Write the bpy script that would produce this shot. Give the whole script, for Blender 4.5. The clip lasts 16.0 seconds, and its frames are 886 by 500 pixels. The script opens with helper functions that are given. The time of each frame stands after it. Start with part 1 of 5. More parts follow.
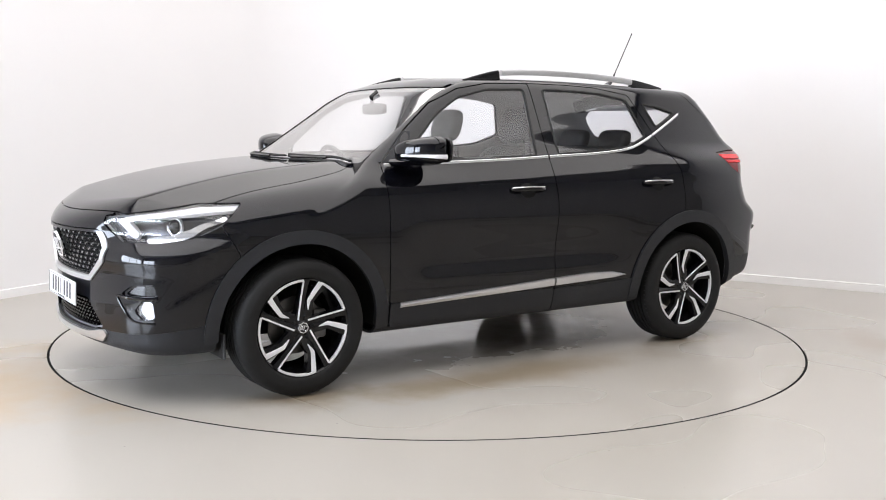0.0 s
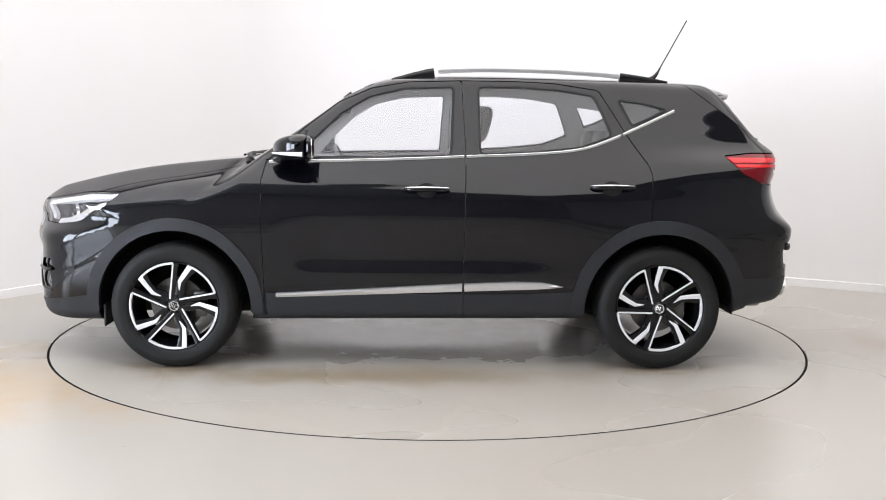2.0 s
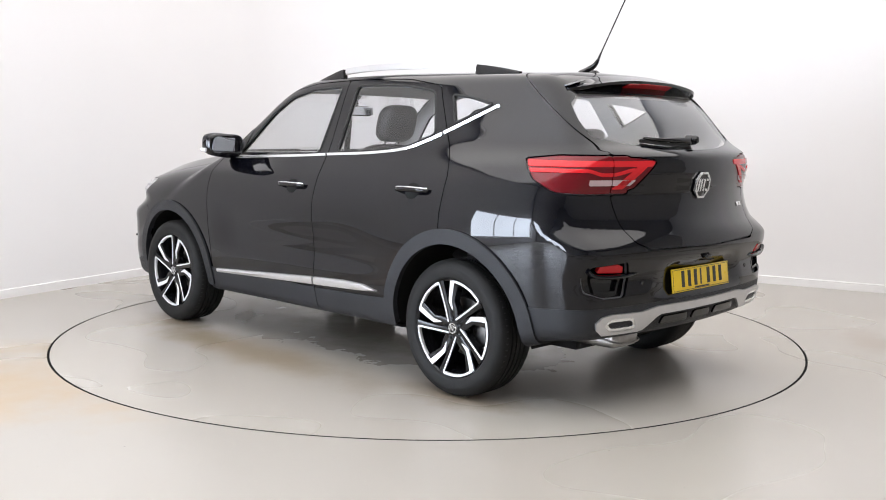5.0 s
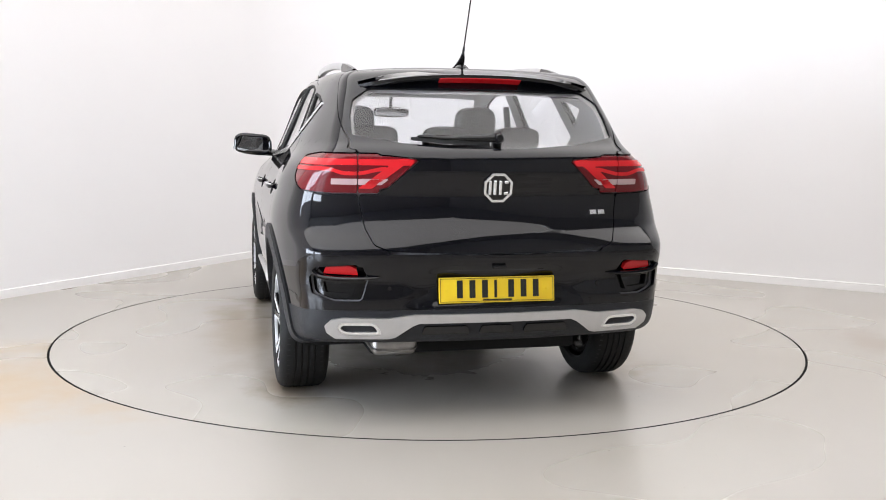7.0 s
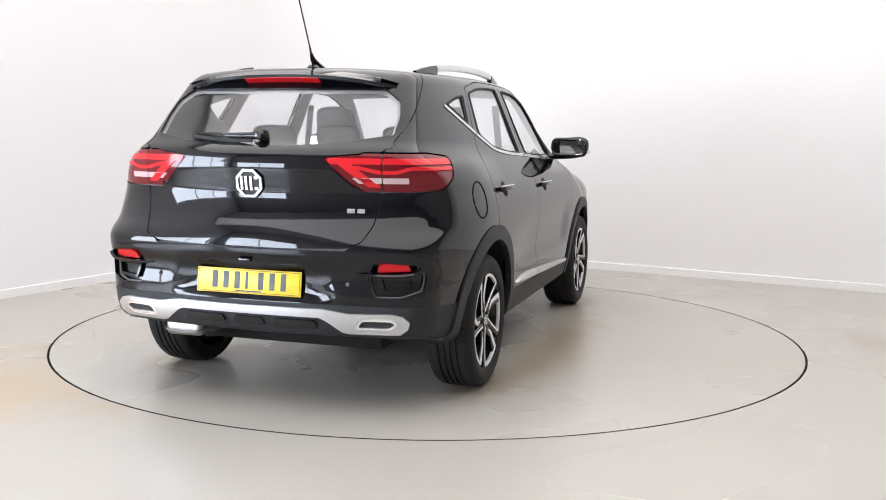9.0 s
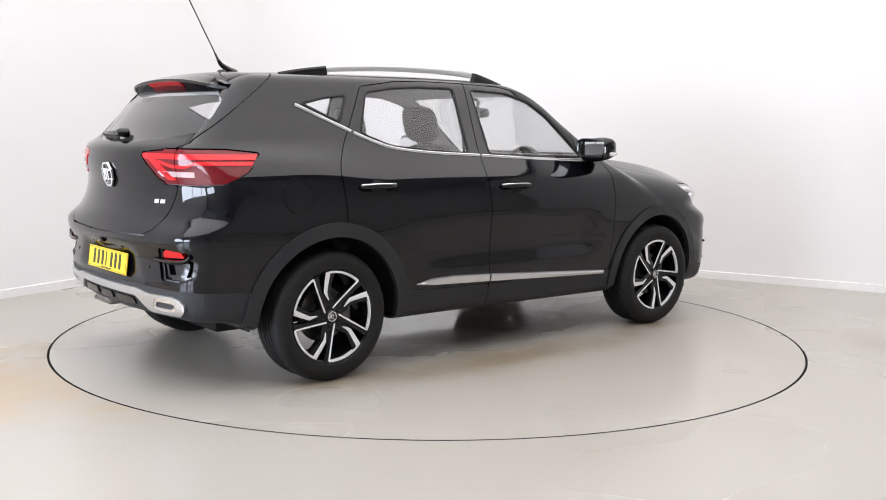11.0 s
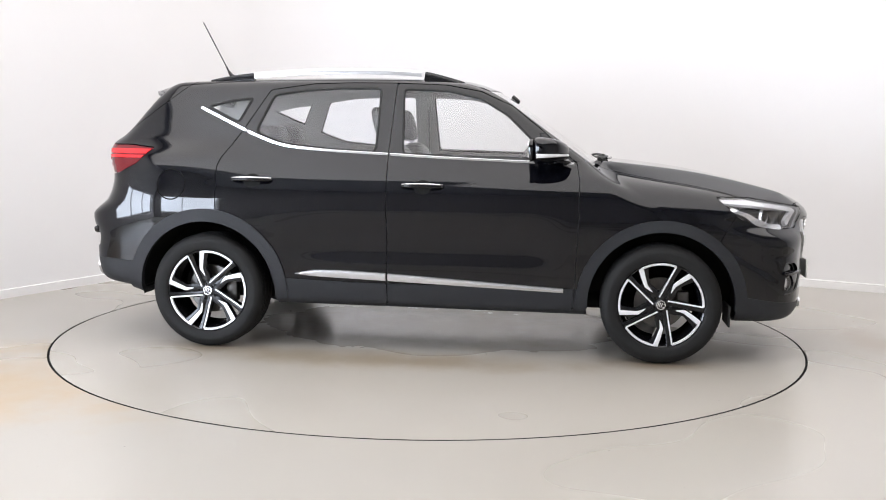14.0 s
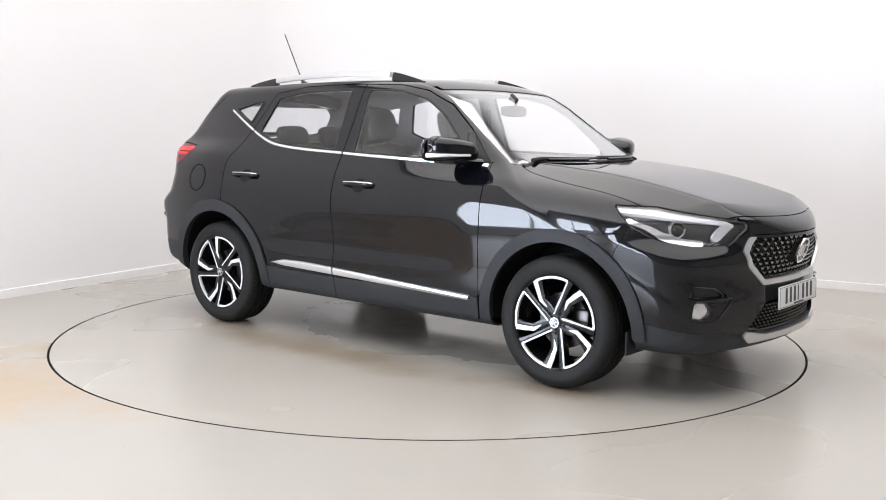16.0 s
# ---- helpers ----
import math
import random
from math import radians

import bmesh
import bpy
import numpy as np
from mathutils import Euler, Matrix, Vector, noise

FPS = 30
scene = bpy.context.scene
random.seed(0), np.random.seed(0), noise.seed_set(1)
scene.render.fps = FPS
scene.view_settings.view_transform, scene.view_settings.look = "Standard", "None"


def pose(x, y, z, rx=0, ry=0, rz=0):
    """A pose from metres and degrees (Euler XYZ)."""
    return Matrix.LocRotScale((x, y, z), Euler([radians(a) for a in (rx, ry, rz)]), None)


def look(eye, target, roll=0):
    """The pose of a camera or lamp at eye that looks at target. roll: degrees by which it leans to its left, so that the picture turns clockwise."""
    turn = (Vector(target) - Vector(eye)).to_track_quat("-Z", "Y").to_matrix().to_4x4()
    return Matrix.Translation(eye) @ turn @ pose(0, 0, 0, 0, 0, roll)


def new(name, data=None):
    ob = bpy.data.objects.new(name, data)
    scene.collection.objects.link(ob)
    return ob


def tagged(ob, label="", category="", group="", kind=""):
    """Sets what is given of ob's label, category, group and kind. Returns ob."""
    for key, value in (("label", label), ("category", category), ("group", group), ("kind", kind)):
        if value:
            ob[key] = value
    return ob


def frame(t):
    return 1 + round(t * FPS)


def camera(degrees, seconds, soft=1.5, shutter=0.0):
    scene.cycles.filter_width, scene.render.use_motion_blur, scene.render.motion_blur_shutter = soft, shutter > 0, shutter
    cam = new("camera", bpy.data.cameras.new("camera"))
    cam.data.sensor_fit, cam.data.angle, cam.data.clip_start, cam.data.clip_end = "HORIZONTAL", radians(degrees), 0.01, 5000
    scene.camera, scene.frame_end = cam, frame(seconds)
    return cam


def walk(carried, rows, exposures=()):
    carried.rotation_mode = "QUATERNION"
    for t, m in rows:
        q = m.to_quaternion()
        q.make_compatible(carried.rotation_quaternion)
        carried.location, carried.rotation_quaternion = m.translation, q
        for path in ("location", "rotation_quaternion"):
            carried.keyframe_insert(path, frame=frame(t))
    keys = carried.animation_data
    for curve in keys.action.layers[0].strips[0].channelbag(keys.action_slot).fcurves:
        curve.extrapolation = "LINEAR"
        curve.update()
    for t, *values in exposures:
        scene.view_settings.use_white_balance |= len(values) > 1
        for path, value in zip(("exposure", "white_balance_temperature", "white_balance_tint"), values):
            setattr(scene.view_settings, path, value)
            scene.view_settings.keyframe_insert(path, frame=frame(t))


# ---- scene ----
# ---- camera: one fixed stand before the turntable ----
EYE = Vector((0.0, -6.199, 1.258))
YAW, PITCH = radians(-0.737), radians(-6.801)
AIM = EYE + Vector((-math.sin(YAW) * math.cos(PITCH), math.cos(YAW) * math.cos(PITCH), math.sin(PITCH)))
cam = camera(48.47, 16.0, soft=1.0)
walk(cam, [(0.0, look(EYE, AIM, 0.709)), (16.0, look(EYE, AIM, 0.709))], exposures=[(0.0, 0.0), (16.0, 0.0)])

# ---- world and light ----
world = bpy.data.worlds.new("world")
world.use_nodes = True
scene.world = world
world.node_tree.nodes["Background"].inputs["Color"].default_value = (0.75, 0.85, 1.0, 1)
world.node_tree.nodes["Background"].inputs["Strength"].default_value = 0.6

# the room: two white walls meet in a corner behind the turntable
CORNER = Vector((-1.18, 4.61, 0))
DIR_A = Vector((0.481, 0.877, 0)).normalized()     # along the left wall, towards the corner
DIR_B = Vector((0.8596, -0.511, 0)).normalized()    # along the right wall, away from the corner
LEN_A, LEN_B, ROOM_H = 12.0, 11.0, 4.6
SOLID_A = 7.0      # the left wall is glazed beyond this
LAMP_W = 416.0


def at_room(a, b, z):
    """A place a metres along the left wall from the corner, b metres along the right wall."""
    return CORNER - DIR_A * a + DIR_B * b + Vector((0, 0, z))


# ---- materials ----
def mat(name, color, rough=0.5, metal=0.0, coat=0.0, noise_scale=0.0, amount=0.0, bump=0.0, bump_scale=200.0, rough_var=0.0, spec=0.5, emit=None, strength=0.0):
    m = bpy.data.materials.new(name)
    m.use_nodes = True
    nt = m.node_tree
    p = nt.nodes["Principled BSDF"]
    p.inputs["Base Color"].default_value = (*color, 1)
    p.inputs["Roughness"].default_value = rough
    p.inputs["Metallic"].default_value = metal
    p.inputs["Coat Weight"].default_value = coat
    p.inputs["Coat Roughness"].default_value = 0.02
    p.inputs["Specular IOR Level"].default_value = spec
    if emit:
        p.inputs["Emission Color"].default_value = (*emit, 1)
        p.inputs["Emission Strength"].default_value = strength
    co = nt.nodes.new("ShaderNodeTexCoord")
    if noise_scale:
        n = nt.nodes.new("ShaderNodeTexNoise")
        n.inputs["Scale"].default_value = noise_scale
        n.inputs["Detail"].default_value = 6
        nt.links.new(co.outputs["Object"], n.inputs["Vector"])
        r = nt.nodes.new("ShaderNodeMix")
        r.data_type = "RGBA"
        r.inputs["A"].default_value = (*[c * (1 - amount) for c in color], 1)
        r.inputs["B"].default_value = (*[min(1, c * (1 + amount)) for c in color], 1)
        nt.links.new(n.outputs["Fac"], r.inputs["Factor"])
        nt.links.new(r.outputs["Result"], p.inputs["Base Color"])
        if rough_var:
            q = nt.nodes.new("ShaderNodeMapRange")
            q.inputs["To Min"].default_value = max(0, rough - rough_var)
            q.inputs["To Max"].default_value = min(1, rough + rough_var)
            nt.links.new(n.outputs["Fac"], q.inputs["Value"])
            nt.links.new(q.outputs["Result"], p.inputs["Roughness"])
    if bump:
        n = nt.nodes.new("ShaderNodeTexNoise")
        n.inputs["Scale"].default_value = bump_scale
        n.inputs["Detail"].default_value = 3
        nt.links.new(co.outputs["Object"], n.inputs["Vector"])
        b = nt.nodes.new("ShaderNodeBump")
        b.inputs["Strength"].default_value = bump
        b.inputs["Distance"].default_value = 0.002
        nt.links.new(n.outputs["Fac"], b.inputs["Height"])
        nt.links.new(b.outputs["Normal"], p.inputs["Normal"])
    return m


def glass_mat(name, tint, gloss=1.0, least=0.055, power=4.0):
    """Thin pane: a tinted see-through layer under a mirror sheen."""
    m = bpy.data.materials.new(name)
    m.use_nodes = True
    nt = m.node_tree
    nt.nodes.remove(nt.nodes["Principled BSDF"])
    out = nt.nodes["Material Output"]
    tr = nt.nodes.new("ShaderNodeBsdfTransparent")
    tr.inputs["Color"].default_value = (*tint, 1)
    gl = nt.nodes.new("ShaderNodeBsdfGlossy")
    gl.inputs["Roughness"].default_value = 0.01
    gl.inputs["Color"].default_value = (gloss, gloss, gloss, 1)
    fr = nt.nodes.new("ShaderNodeLayerWeight")
    pw = nt.nodes.new("ShaderNodeMath")
    pw.operation = "POWER"
    pw.inputs[1].default_value = power
    nt.links.new(fr.outputs["Facing"], pw.inputs[0])
    sc = nt.nodes.new("ShaderNodeMapRange")
    sc.inputs["To Min"].default_value, sc.inputs["To Max"].default_value = least, 0.95
    nt.links.new(pw.outputs[0], sc.inputs["Value"])
    mx = nt.nodes.new("ShaderNodeMixShader")
    nt.links.new(sc.outputs[0], mx.inputs[0])
    nt.links.new(tr.outputs[0], mx.inputs[1])
    nt.links.new(gl.outputs[0], mx.inputs[2])
    nt.links.new(mx.outputs[0], out.inputs["Surface"])
    return m


def floor_mat(name, base, stain, stain_scale, offset, smears=(), wet=False):
    """Worn, painted concrete: pale, with tan stains, fine specks and uneven gloss."""
    m = mat(name, base, 0.3)
    nt = m.node_tree
    p = nt.nodes["Principled BSDF"]
    co = nt.nodes.new("ShaderNodeTexCoord")
    mp = nt.nodes.new("ShaderNodeMapping")
    mp.inputs["Location"].default_value = offset
    nt.links.new(co.outputs["Object"], mp.inputs["Vector"])

    def tex(scale, detail=5.0, rough=0.55):
        n = nt.nodes.new("ShaderNodeTexNoise")
        n.inputs["Scale"].default_value, n.inputs["Detail"].default_value, n.inputs["Roughness"].default_value = scale, detail, rough
        nt.links.new(mp.outputs[0], n.inputs["Vector"])
        return n.outputs["Fac"]

    def ramp(src, lo, hi):
        r = nt.nodes.new("ShaderNodeMapRange")
        r.interpolation_type = "SMOOTHSTEP"
        r.inputs["From Min"].default_value, r.inputs["From Max"].default_value = lo, hi
        nt.links.new(src, r.inputs["Value"])
        return r.outputs["Result"]

    def blend(fac, a, b):
        x = nt.nodes.new("ShaderNodeMix")
        x.data_type = "RGBA"
        nt.links.new(fac, x.inputs["Factor"])
        for k, v in (("A", a), ("B", b)):
            if isinstance(v, tuple):
                x.inputs[k].default_value = (*v, 1)
            else:
                nt.links.new(v, x.inputs[k])
        return x.outputs["Result"]
    c = blend(ramp(tex(1.3, 3, 0.5), 0.0, 1.0), tuple(v * 0.95 for v in base), tuple(min(1, v * 1.04) for v in base))
    c = blend(ramp(tex(stain_scale, 3, 0.5), 0.1, 1.1), c, stain)
    raw = co.outputs["Object"]

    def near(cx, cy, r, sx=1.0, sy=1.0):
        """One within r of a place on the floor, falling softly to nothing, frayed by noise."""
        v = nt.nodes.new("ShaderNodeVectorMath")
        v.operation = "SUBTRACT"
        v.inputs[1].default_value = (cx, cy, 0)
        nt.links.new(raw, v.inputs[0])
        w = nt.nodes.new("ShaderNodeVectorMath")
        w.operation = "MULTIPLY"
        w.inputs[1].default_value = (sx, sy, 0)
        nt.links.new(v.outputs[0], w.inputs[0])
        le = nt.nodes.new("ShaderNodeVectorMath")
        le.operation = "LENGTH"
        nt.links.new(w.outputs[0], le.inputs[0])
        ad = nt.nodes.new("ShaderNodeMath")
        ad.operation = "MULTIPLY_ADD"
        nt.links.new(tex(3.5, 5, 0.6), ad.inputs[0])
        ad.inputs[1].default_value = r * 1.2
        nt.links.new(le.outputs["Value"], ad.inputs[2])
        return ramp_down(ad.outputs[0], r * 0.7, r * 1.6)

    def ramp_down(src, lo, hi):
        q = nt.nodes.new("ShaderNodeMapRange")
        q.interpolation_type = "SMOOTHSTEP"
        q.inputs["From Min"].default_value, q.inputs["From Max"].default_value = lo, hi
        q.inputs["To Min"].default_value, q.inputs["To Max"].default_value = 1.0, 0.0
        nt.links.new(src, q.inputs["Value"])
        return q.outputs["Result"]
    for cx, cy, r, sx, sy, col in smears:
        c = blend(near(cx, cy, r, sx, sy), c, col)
    c = blend(ramp(tex(60.0, 2), 0.72, 0.8), c, tuple(v * 0.75 for v in base))
    vo = nt.nodes.new("ShaderNodeTexVoronoi")
    vo.inputs["Scale"].default_value = 4.5
    nt.links.new(mp.outputs[0], vo.inputs["Vector"])
    c = blend(ramp_down(vo.outputs["Distance"], 0.012, 0.024), c, tuple(v * 0.45 for v in stain))
    nt.links.new(c, p.inputs["Base Color"])
    r = nt.nodes.new("ShaderNodeMapRange")
    r.inputs["To Min"].default_value, r.inputs["To Max"].default_value = 0.24, 0.32
    nt.links.new(tex(0.8, 1), r.inputs["Value"])
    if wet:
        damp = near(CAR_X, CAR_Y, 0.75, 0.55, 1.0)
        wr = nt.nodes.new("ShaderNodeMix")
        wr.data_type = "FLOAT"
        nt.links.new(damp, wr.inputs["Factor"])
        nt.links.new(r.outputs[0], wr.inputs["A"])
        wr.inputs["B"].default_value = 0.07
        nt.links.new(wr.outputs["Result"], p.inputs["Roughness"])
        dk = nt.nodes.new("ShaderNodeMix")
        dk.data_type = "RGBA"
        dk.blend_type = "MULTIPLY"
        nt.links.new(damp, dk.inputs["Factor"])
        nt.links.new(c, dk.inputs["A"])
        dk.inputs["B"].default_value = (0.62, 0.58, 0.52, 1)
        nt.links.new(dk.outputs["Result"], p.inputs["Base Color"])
    else:
        nt.links.new(r.outputs[0], p.inputs["Roughness"])
    b = nt.nodes.new("ShaderNodeBump")
    b.inputs["Strength"].default_value, b.inputs["Distance"].default_value = 0.015, 0.002
    nt.links.new(tex(14.0, 4), b.inputs["Height"])
    nt.links.new(b.outputs[0], p.inputs["Normal"])
    return m


M_PAINT = mat("black_paint", (0.0022, 0.0024, 0.0042), 0.03, 0.0, 0.0, 900, 0.5, spec=0.46)
M_PLASTIC = mat("grey_black_plastic", (0.016, 0.017, 0.020), 0.5, 0, 0, 60, 0.12, 0.5, 900, spec=0.35)
M_GLOSS = mat("gloss_black_trim", (0.006, 0.006, 0.007), 0.12)
M_RUBBER = mat("rubber", (0.012, 0.012, 0.012), 0.7, 0, 0, 40, 0.3, 0.3, 300)
M_TYRE = mat("tyre_rubber", (0.010, 0.010, 0.010), 0.62, 0, 0, 18, 0.35, 0.35, 250, spec=0.25)
M_CHROME = mat("chrome", (0.86, 0.87, 0.88), 0.16, 0.85)
M_SATIN = mat("satin_silver", (0.66, 0.66, 0.67), 0.30, 0.85, 0, 30, 0.05)
M_ALLOY = mat("machined_alloy", (0.80, 0.80, 0.82), 0.38, 0.35, 0, 120, 0.06)
M_RIMBLACK = mat("rim_gloss_black", (0.006, 0.006, 0.007), 0.16, 0, 0, spec=0.35)
M_SKID = mat("brushed_skid_metal", (0.58, 0.58, 0.59), 0.32, 0.85, 0, 30, 0.06)
M_BRAKE = mat("brake_steel", (0.13, 0.125, 0.12), 0.4, 0.9, 0, 30, 0.25)
M_STEEL = mat("dull_steel", (0.33, 0.32, 0.31), 0.42, 1.0, 0, 30, 0.25)
M_DARK = mat("underbody_black", (0.008, 0.008, 0.008), 0.75, 0, 0, 12, 0.4, spec=0.2)
M_LINING = mat("interior_lining", (0.17, 0.17, 0.18), 0.8, 0, 0, 40, 0.1)
M_HEADLINER = mat("headliner_cloth", (0.42, 0.41, 0.40), 0.9, 0, 0, 80, 0.06)
M_SEAT = mat("seat_leather", (0.045, 0.043, 0.045), 0.45, 0, 0, 50, 0.25, 0.4, 350)
M_GLASS = glass_mat("window_glass", (0.92, 0.93, 0.94))
M_GLASS_REAR = glass_mat("privacy_glass", (0.89, 0.90, 0.92))
M_SCREEN = glass_mat("windscreen_glass", (0.93, 0.94, 0.95), 1.0, 0.12, 2.2)
M_CLEAR = glass_mat("lamp_cover", (0.93, 0.93, 0.95))
M_RED = mat("tail_red", (0.5, 0.010, 0.014), 0.06, 0, 0, spec=0.35)
M_REDGLOW = mat("tail_red_bright", (0.62, 0.016, 0.022), 0.06, 0, 0, spec=0.35)
M_REDDARK = mat("tail_red_dark", (0.13, 0.006, 0.010), 0.06, 0, 0, spec=0.35)
M_WHITELENS = mat("tail_clear_lens", (0.50, 0.36, 0.37), 0.06, 0, 0, spec=0.35)
M_MIRROR = mat("mirror_glass", (0.85, 0.87, 0.9), 0.01, 1.0)
M_WALL = mat("white_wall_paint", (0.81, 0.80, 0.80), 0.75, 0, 0, 1.3, 0.015, 0.12, 40)
M_SKIRT = mat("white_gloss_board", (0.82, 0.81, 0.805), 0.55, 0, 0, 6, 0.03)
M_CEIL = mat("ceiling_paint", (0.36, 0.355, 0.35), 0.9, 0, 0, 2, 0.03)
M_BACK = mat("grey_back_wall", (0.36, 0.347, 0.33), 0.8, 0, 0, 2, 0.06)
CAR_X, CAR_Y = 0.090, 0.162      # where the car stands on the disc
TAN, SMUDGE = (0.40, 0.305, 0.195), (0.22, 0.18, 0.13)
M_FLOOR = floor_mat("painted_floor", (0.405, 0.384, 0.350), (0.374, 0.348, 0.304), 0.35, (3.2, 1.1, 0),
                    ((-2.7, -1.5, 1.45, 0.7, 1.4, TAN), (-2.1, -0.6, 0.5, 0.8, 1.4, (0.39, 0.33, 0.255)), (2.75, -0.25, 0.35, 1.6, 0.6, (0.34, 0.30, 0.255))))
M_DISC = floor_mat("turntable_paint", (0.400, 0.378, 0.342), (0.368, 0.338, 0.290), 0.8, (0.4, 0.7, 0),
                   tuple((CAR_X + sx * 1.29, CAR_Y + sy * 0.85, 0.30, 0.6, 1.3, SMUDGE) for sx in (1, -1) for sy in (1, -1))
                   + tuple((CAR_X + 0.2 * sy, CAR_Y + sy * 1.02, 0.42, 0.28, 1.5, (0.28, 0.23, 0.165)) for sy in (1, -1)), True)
M_GAP = mat("gap_black", (0.01, 0.01, 0.01), 0.9, spec=0.05)
M_PANEL = mat("light_diffuser", (0.9, 0.9, 0.9), 0.5, emit=(1.0, 0.968, 0.962), strength=0.15)
M_DAY = mat("daylight_pane", (0.8, 0.85, 0.9), 0.3, emit=(0.78, 0.86, 1.0), strength=18.0)
M_YELLOW = mat("plate_yellow", (0.80, 0.55, 0.02), 0.35)
M_PLATEWHITE = mat("plate_white", (0.78, 0.78, 0.78), 0.35)
M_INK = mat("plate_black", (0.012, 0.012, 0.012), 0.4)


# ---- mesh helpers ----
def mesh_from(name, verts, faces, material, smooth=True, normals=None):
    me = bpy.data.meshes.new(name)
    me.from_pydata([tuple(map(float, v)) for v in verts], [], [tuple(map(int, f)) for f in faces])
    me.materials.append(material)
    if smooth:
        me.polygons.foreach_set("use_smooth", [True] * len(me.polygons))
    if normals is not None:
        me.normals_split_custom_set_from_vertices([tuple(map(float, n)) for n in normals])
    me.update()
    return me


def part(name, data, material, parent=None, label="", m=None, smooth=True):
    """Links a bmesh or a mesh as one object under a thing or part."""
    if isinstance(data, bmesh.types.BMesh):
        me = bpy.data.meshes.new(name)
        bmesh.ops.recalc_face_normals(data, faces=data.faces)
        data.to_mesh(me)
        data.free()
        me.materials.append(material)
        if smooth:
            me.polygons.foreach_set("use_smooth", [True] * len(me.polygons))
            me.set_sharp_from_angle(angle=radians(35))
        data = me
    ob = new(name, data)
    if parent:
        ob.parent = parent
    if m is not None:
        ob.matrix_basis = m
    if label:
        ob["label"] = label
    return ob


def thing(name, label, category, group="", kind="", m=None):
    ob = new(name)
    ob.empty_display_size = 0.1
    if m is not None:
        ob.matrix_basis = m
    return tagged(ob, label, category, group, kind)


def box(bm, x0, x1, y0, y1, z0, z1, bevel=0.0, seg=2, m=None):
    r = bmesh.ops.create_cube(bm, size=1)
    vs = r["verts"]
    for v in vs:
        v.co = Vector(((x0 + x1) / 2 + v.co.x * (x1 - x0), (y0 + y1) / 2 + v.co.y * (y1 - y0), (z0 + z1) / 2 + v.co.z * (z1 - z0)))
    if bevel:
        es = list({e for v in vs for e in v.link_edges})
        r = bmesh.ops.bevel(bm, geom=es, offset=bevel, segments=seg, profile=0.5, affect="EDGES")
        vs = list({v for f in r["faces"] for v in f.verts} | {v for v in vs if v.is_valid})
    if m is not None:
        bmesh.ops.transform(bm, matrix=m, verts=[v for v in vs if v.is_valid])
    return bm


def spin(profile, n=64, axis="y", closed=False):
    """A lathe body: profile of (radius, along) about the axis."""
    bm = bmesh.new()
    rings = []
    for i in range(n):
        a = 2 * math.pi * i / n
        ring = []
        for r, h in profile:
            p = (r * math.cos(a), h, r * math.sin(a)) if axis == "y" else (r * math.cos(a), r * math.sin(a), h)
            ring.append(bm.verts.new(p))
        rings.append(ring)
    k = len(profile)
    for i in range(n):
        a, b = rings[i], rings[(i + 1) % n]
        for j in range(k if closed else k - 1):
            j2 = (j + 1) % k
            bm.faces.new((a[j], a[j2], b[j2], b[j]))
    return bm


def sweep(path, section, closed_section=True, caps=True):
    """A tube along a path of points; section: (side, up) offsets or a function of the path's share."""
    bm = bmesh.new()
    rings = []
    pts = [Vector(p) for p in path]
    for i, p in enumerate(pts):
        t = (pts[min(i + 1, len(pts) - 1)] - pts[max(i - 1, 0)]).normalized()
        up = Vector((0, 0, 1))
        if abs(t.z) > 0.95:
            up = Vector((0, 1, 0))
        side = t.cross(up).normalized()
        up = side.cross(t).normalized()
        sec = section(i / (len(pts) - 1)) if callable(section) else section
        rings.append([bm.verts.new(p + side * a + up * b) for a, b in sec])
    k = len(rings[0])
    for a, b in zip(rings, rings[1:]):
        for j in range(k if closed_section else k - 1):
            bm.faces.new((a[j], a[(j + 1) % k], b[(j + 1) % k], b[j]))
    if caps and closed_section:
        bm.faces.new(rings[0])
        bm.faces.new(rings[-1][::-1])
    return bm


def ring_section(r, n=10, sx=1.0, sy=1.0):
    return [(r * sx * math.cos(2 * math.pi * i / n), r * sy * math.sin(2 * math.pi * i / n)) for i in range(n)]


def prism(poly, depth, bevel=0.0, seg=2):
    """A plate in the x-z plane, thickness along y from 0 to depth."""
    bm = bmesh.new()
    a = [bm.verts.new((x, 0, z)) for x, z in poly]
    b = [bm.verts.new((x, depth, z)) for x, z in poly]
    n = len(poly)
    bm.faces.new(a)
    bm.faces.new(b[::-1])
    for i in range(n):
        bm.faces.new((a[i], b[i], b[(i + 1) % n], a[(i + 1) % n]))
    if bevel:
        bmesh.ops.bevel(bm, geom=list(bm.edges), offset=bevel, segments=seg, profile=0.5, affect="EDGES")
    return bm


# ---- the room ----
def wall_prism(name, p, q, h, thick, material, label, category="wall"):
    """A straight wall from p to q, its thickness to the left of that way."""
    d = (q - p).normalized()
    n = Vector((-d.y, d.x, 0)) * thick
    bm = bmesh.new()
    low = [bm.verts.new(v) for v in (p, q, q + n, p + n)]
    top = [bm.verts.new(v + Vector((0, 0, h))) for v in (p, q, q + n, p + n)]
    bm.faces.new(low)
    bm.faces.new(top[::-1])
    for i in range(4):
        bm.faces.new((low[i], low[(i + 1) % 4], top[(i + 1) % 4], top[i]))
    return tagged(part(name, bm, material, smooth=False), label, category, kind="structure")


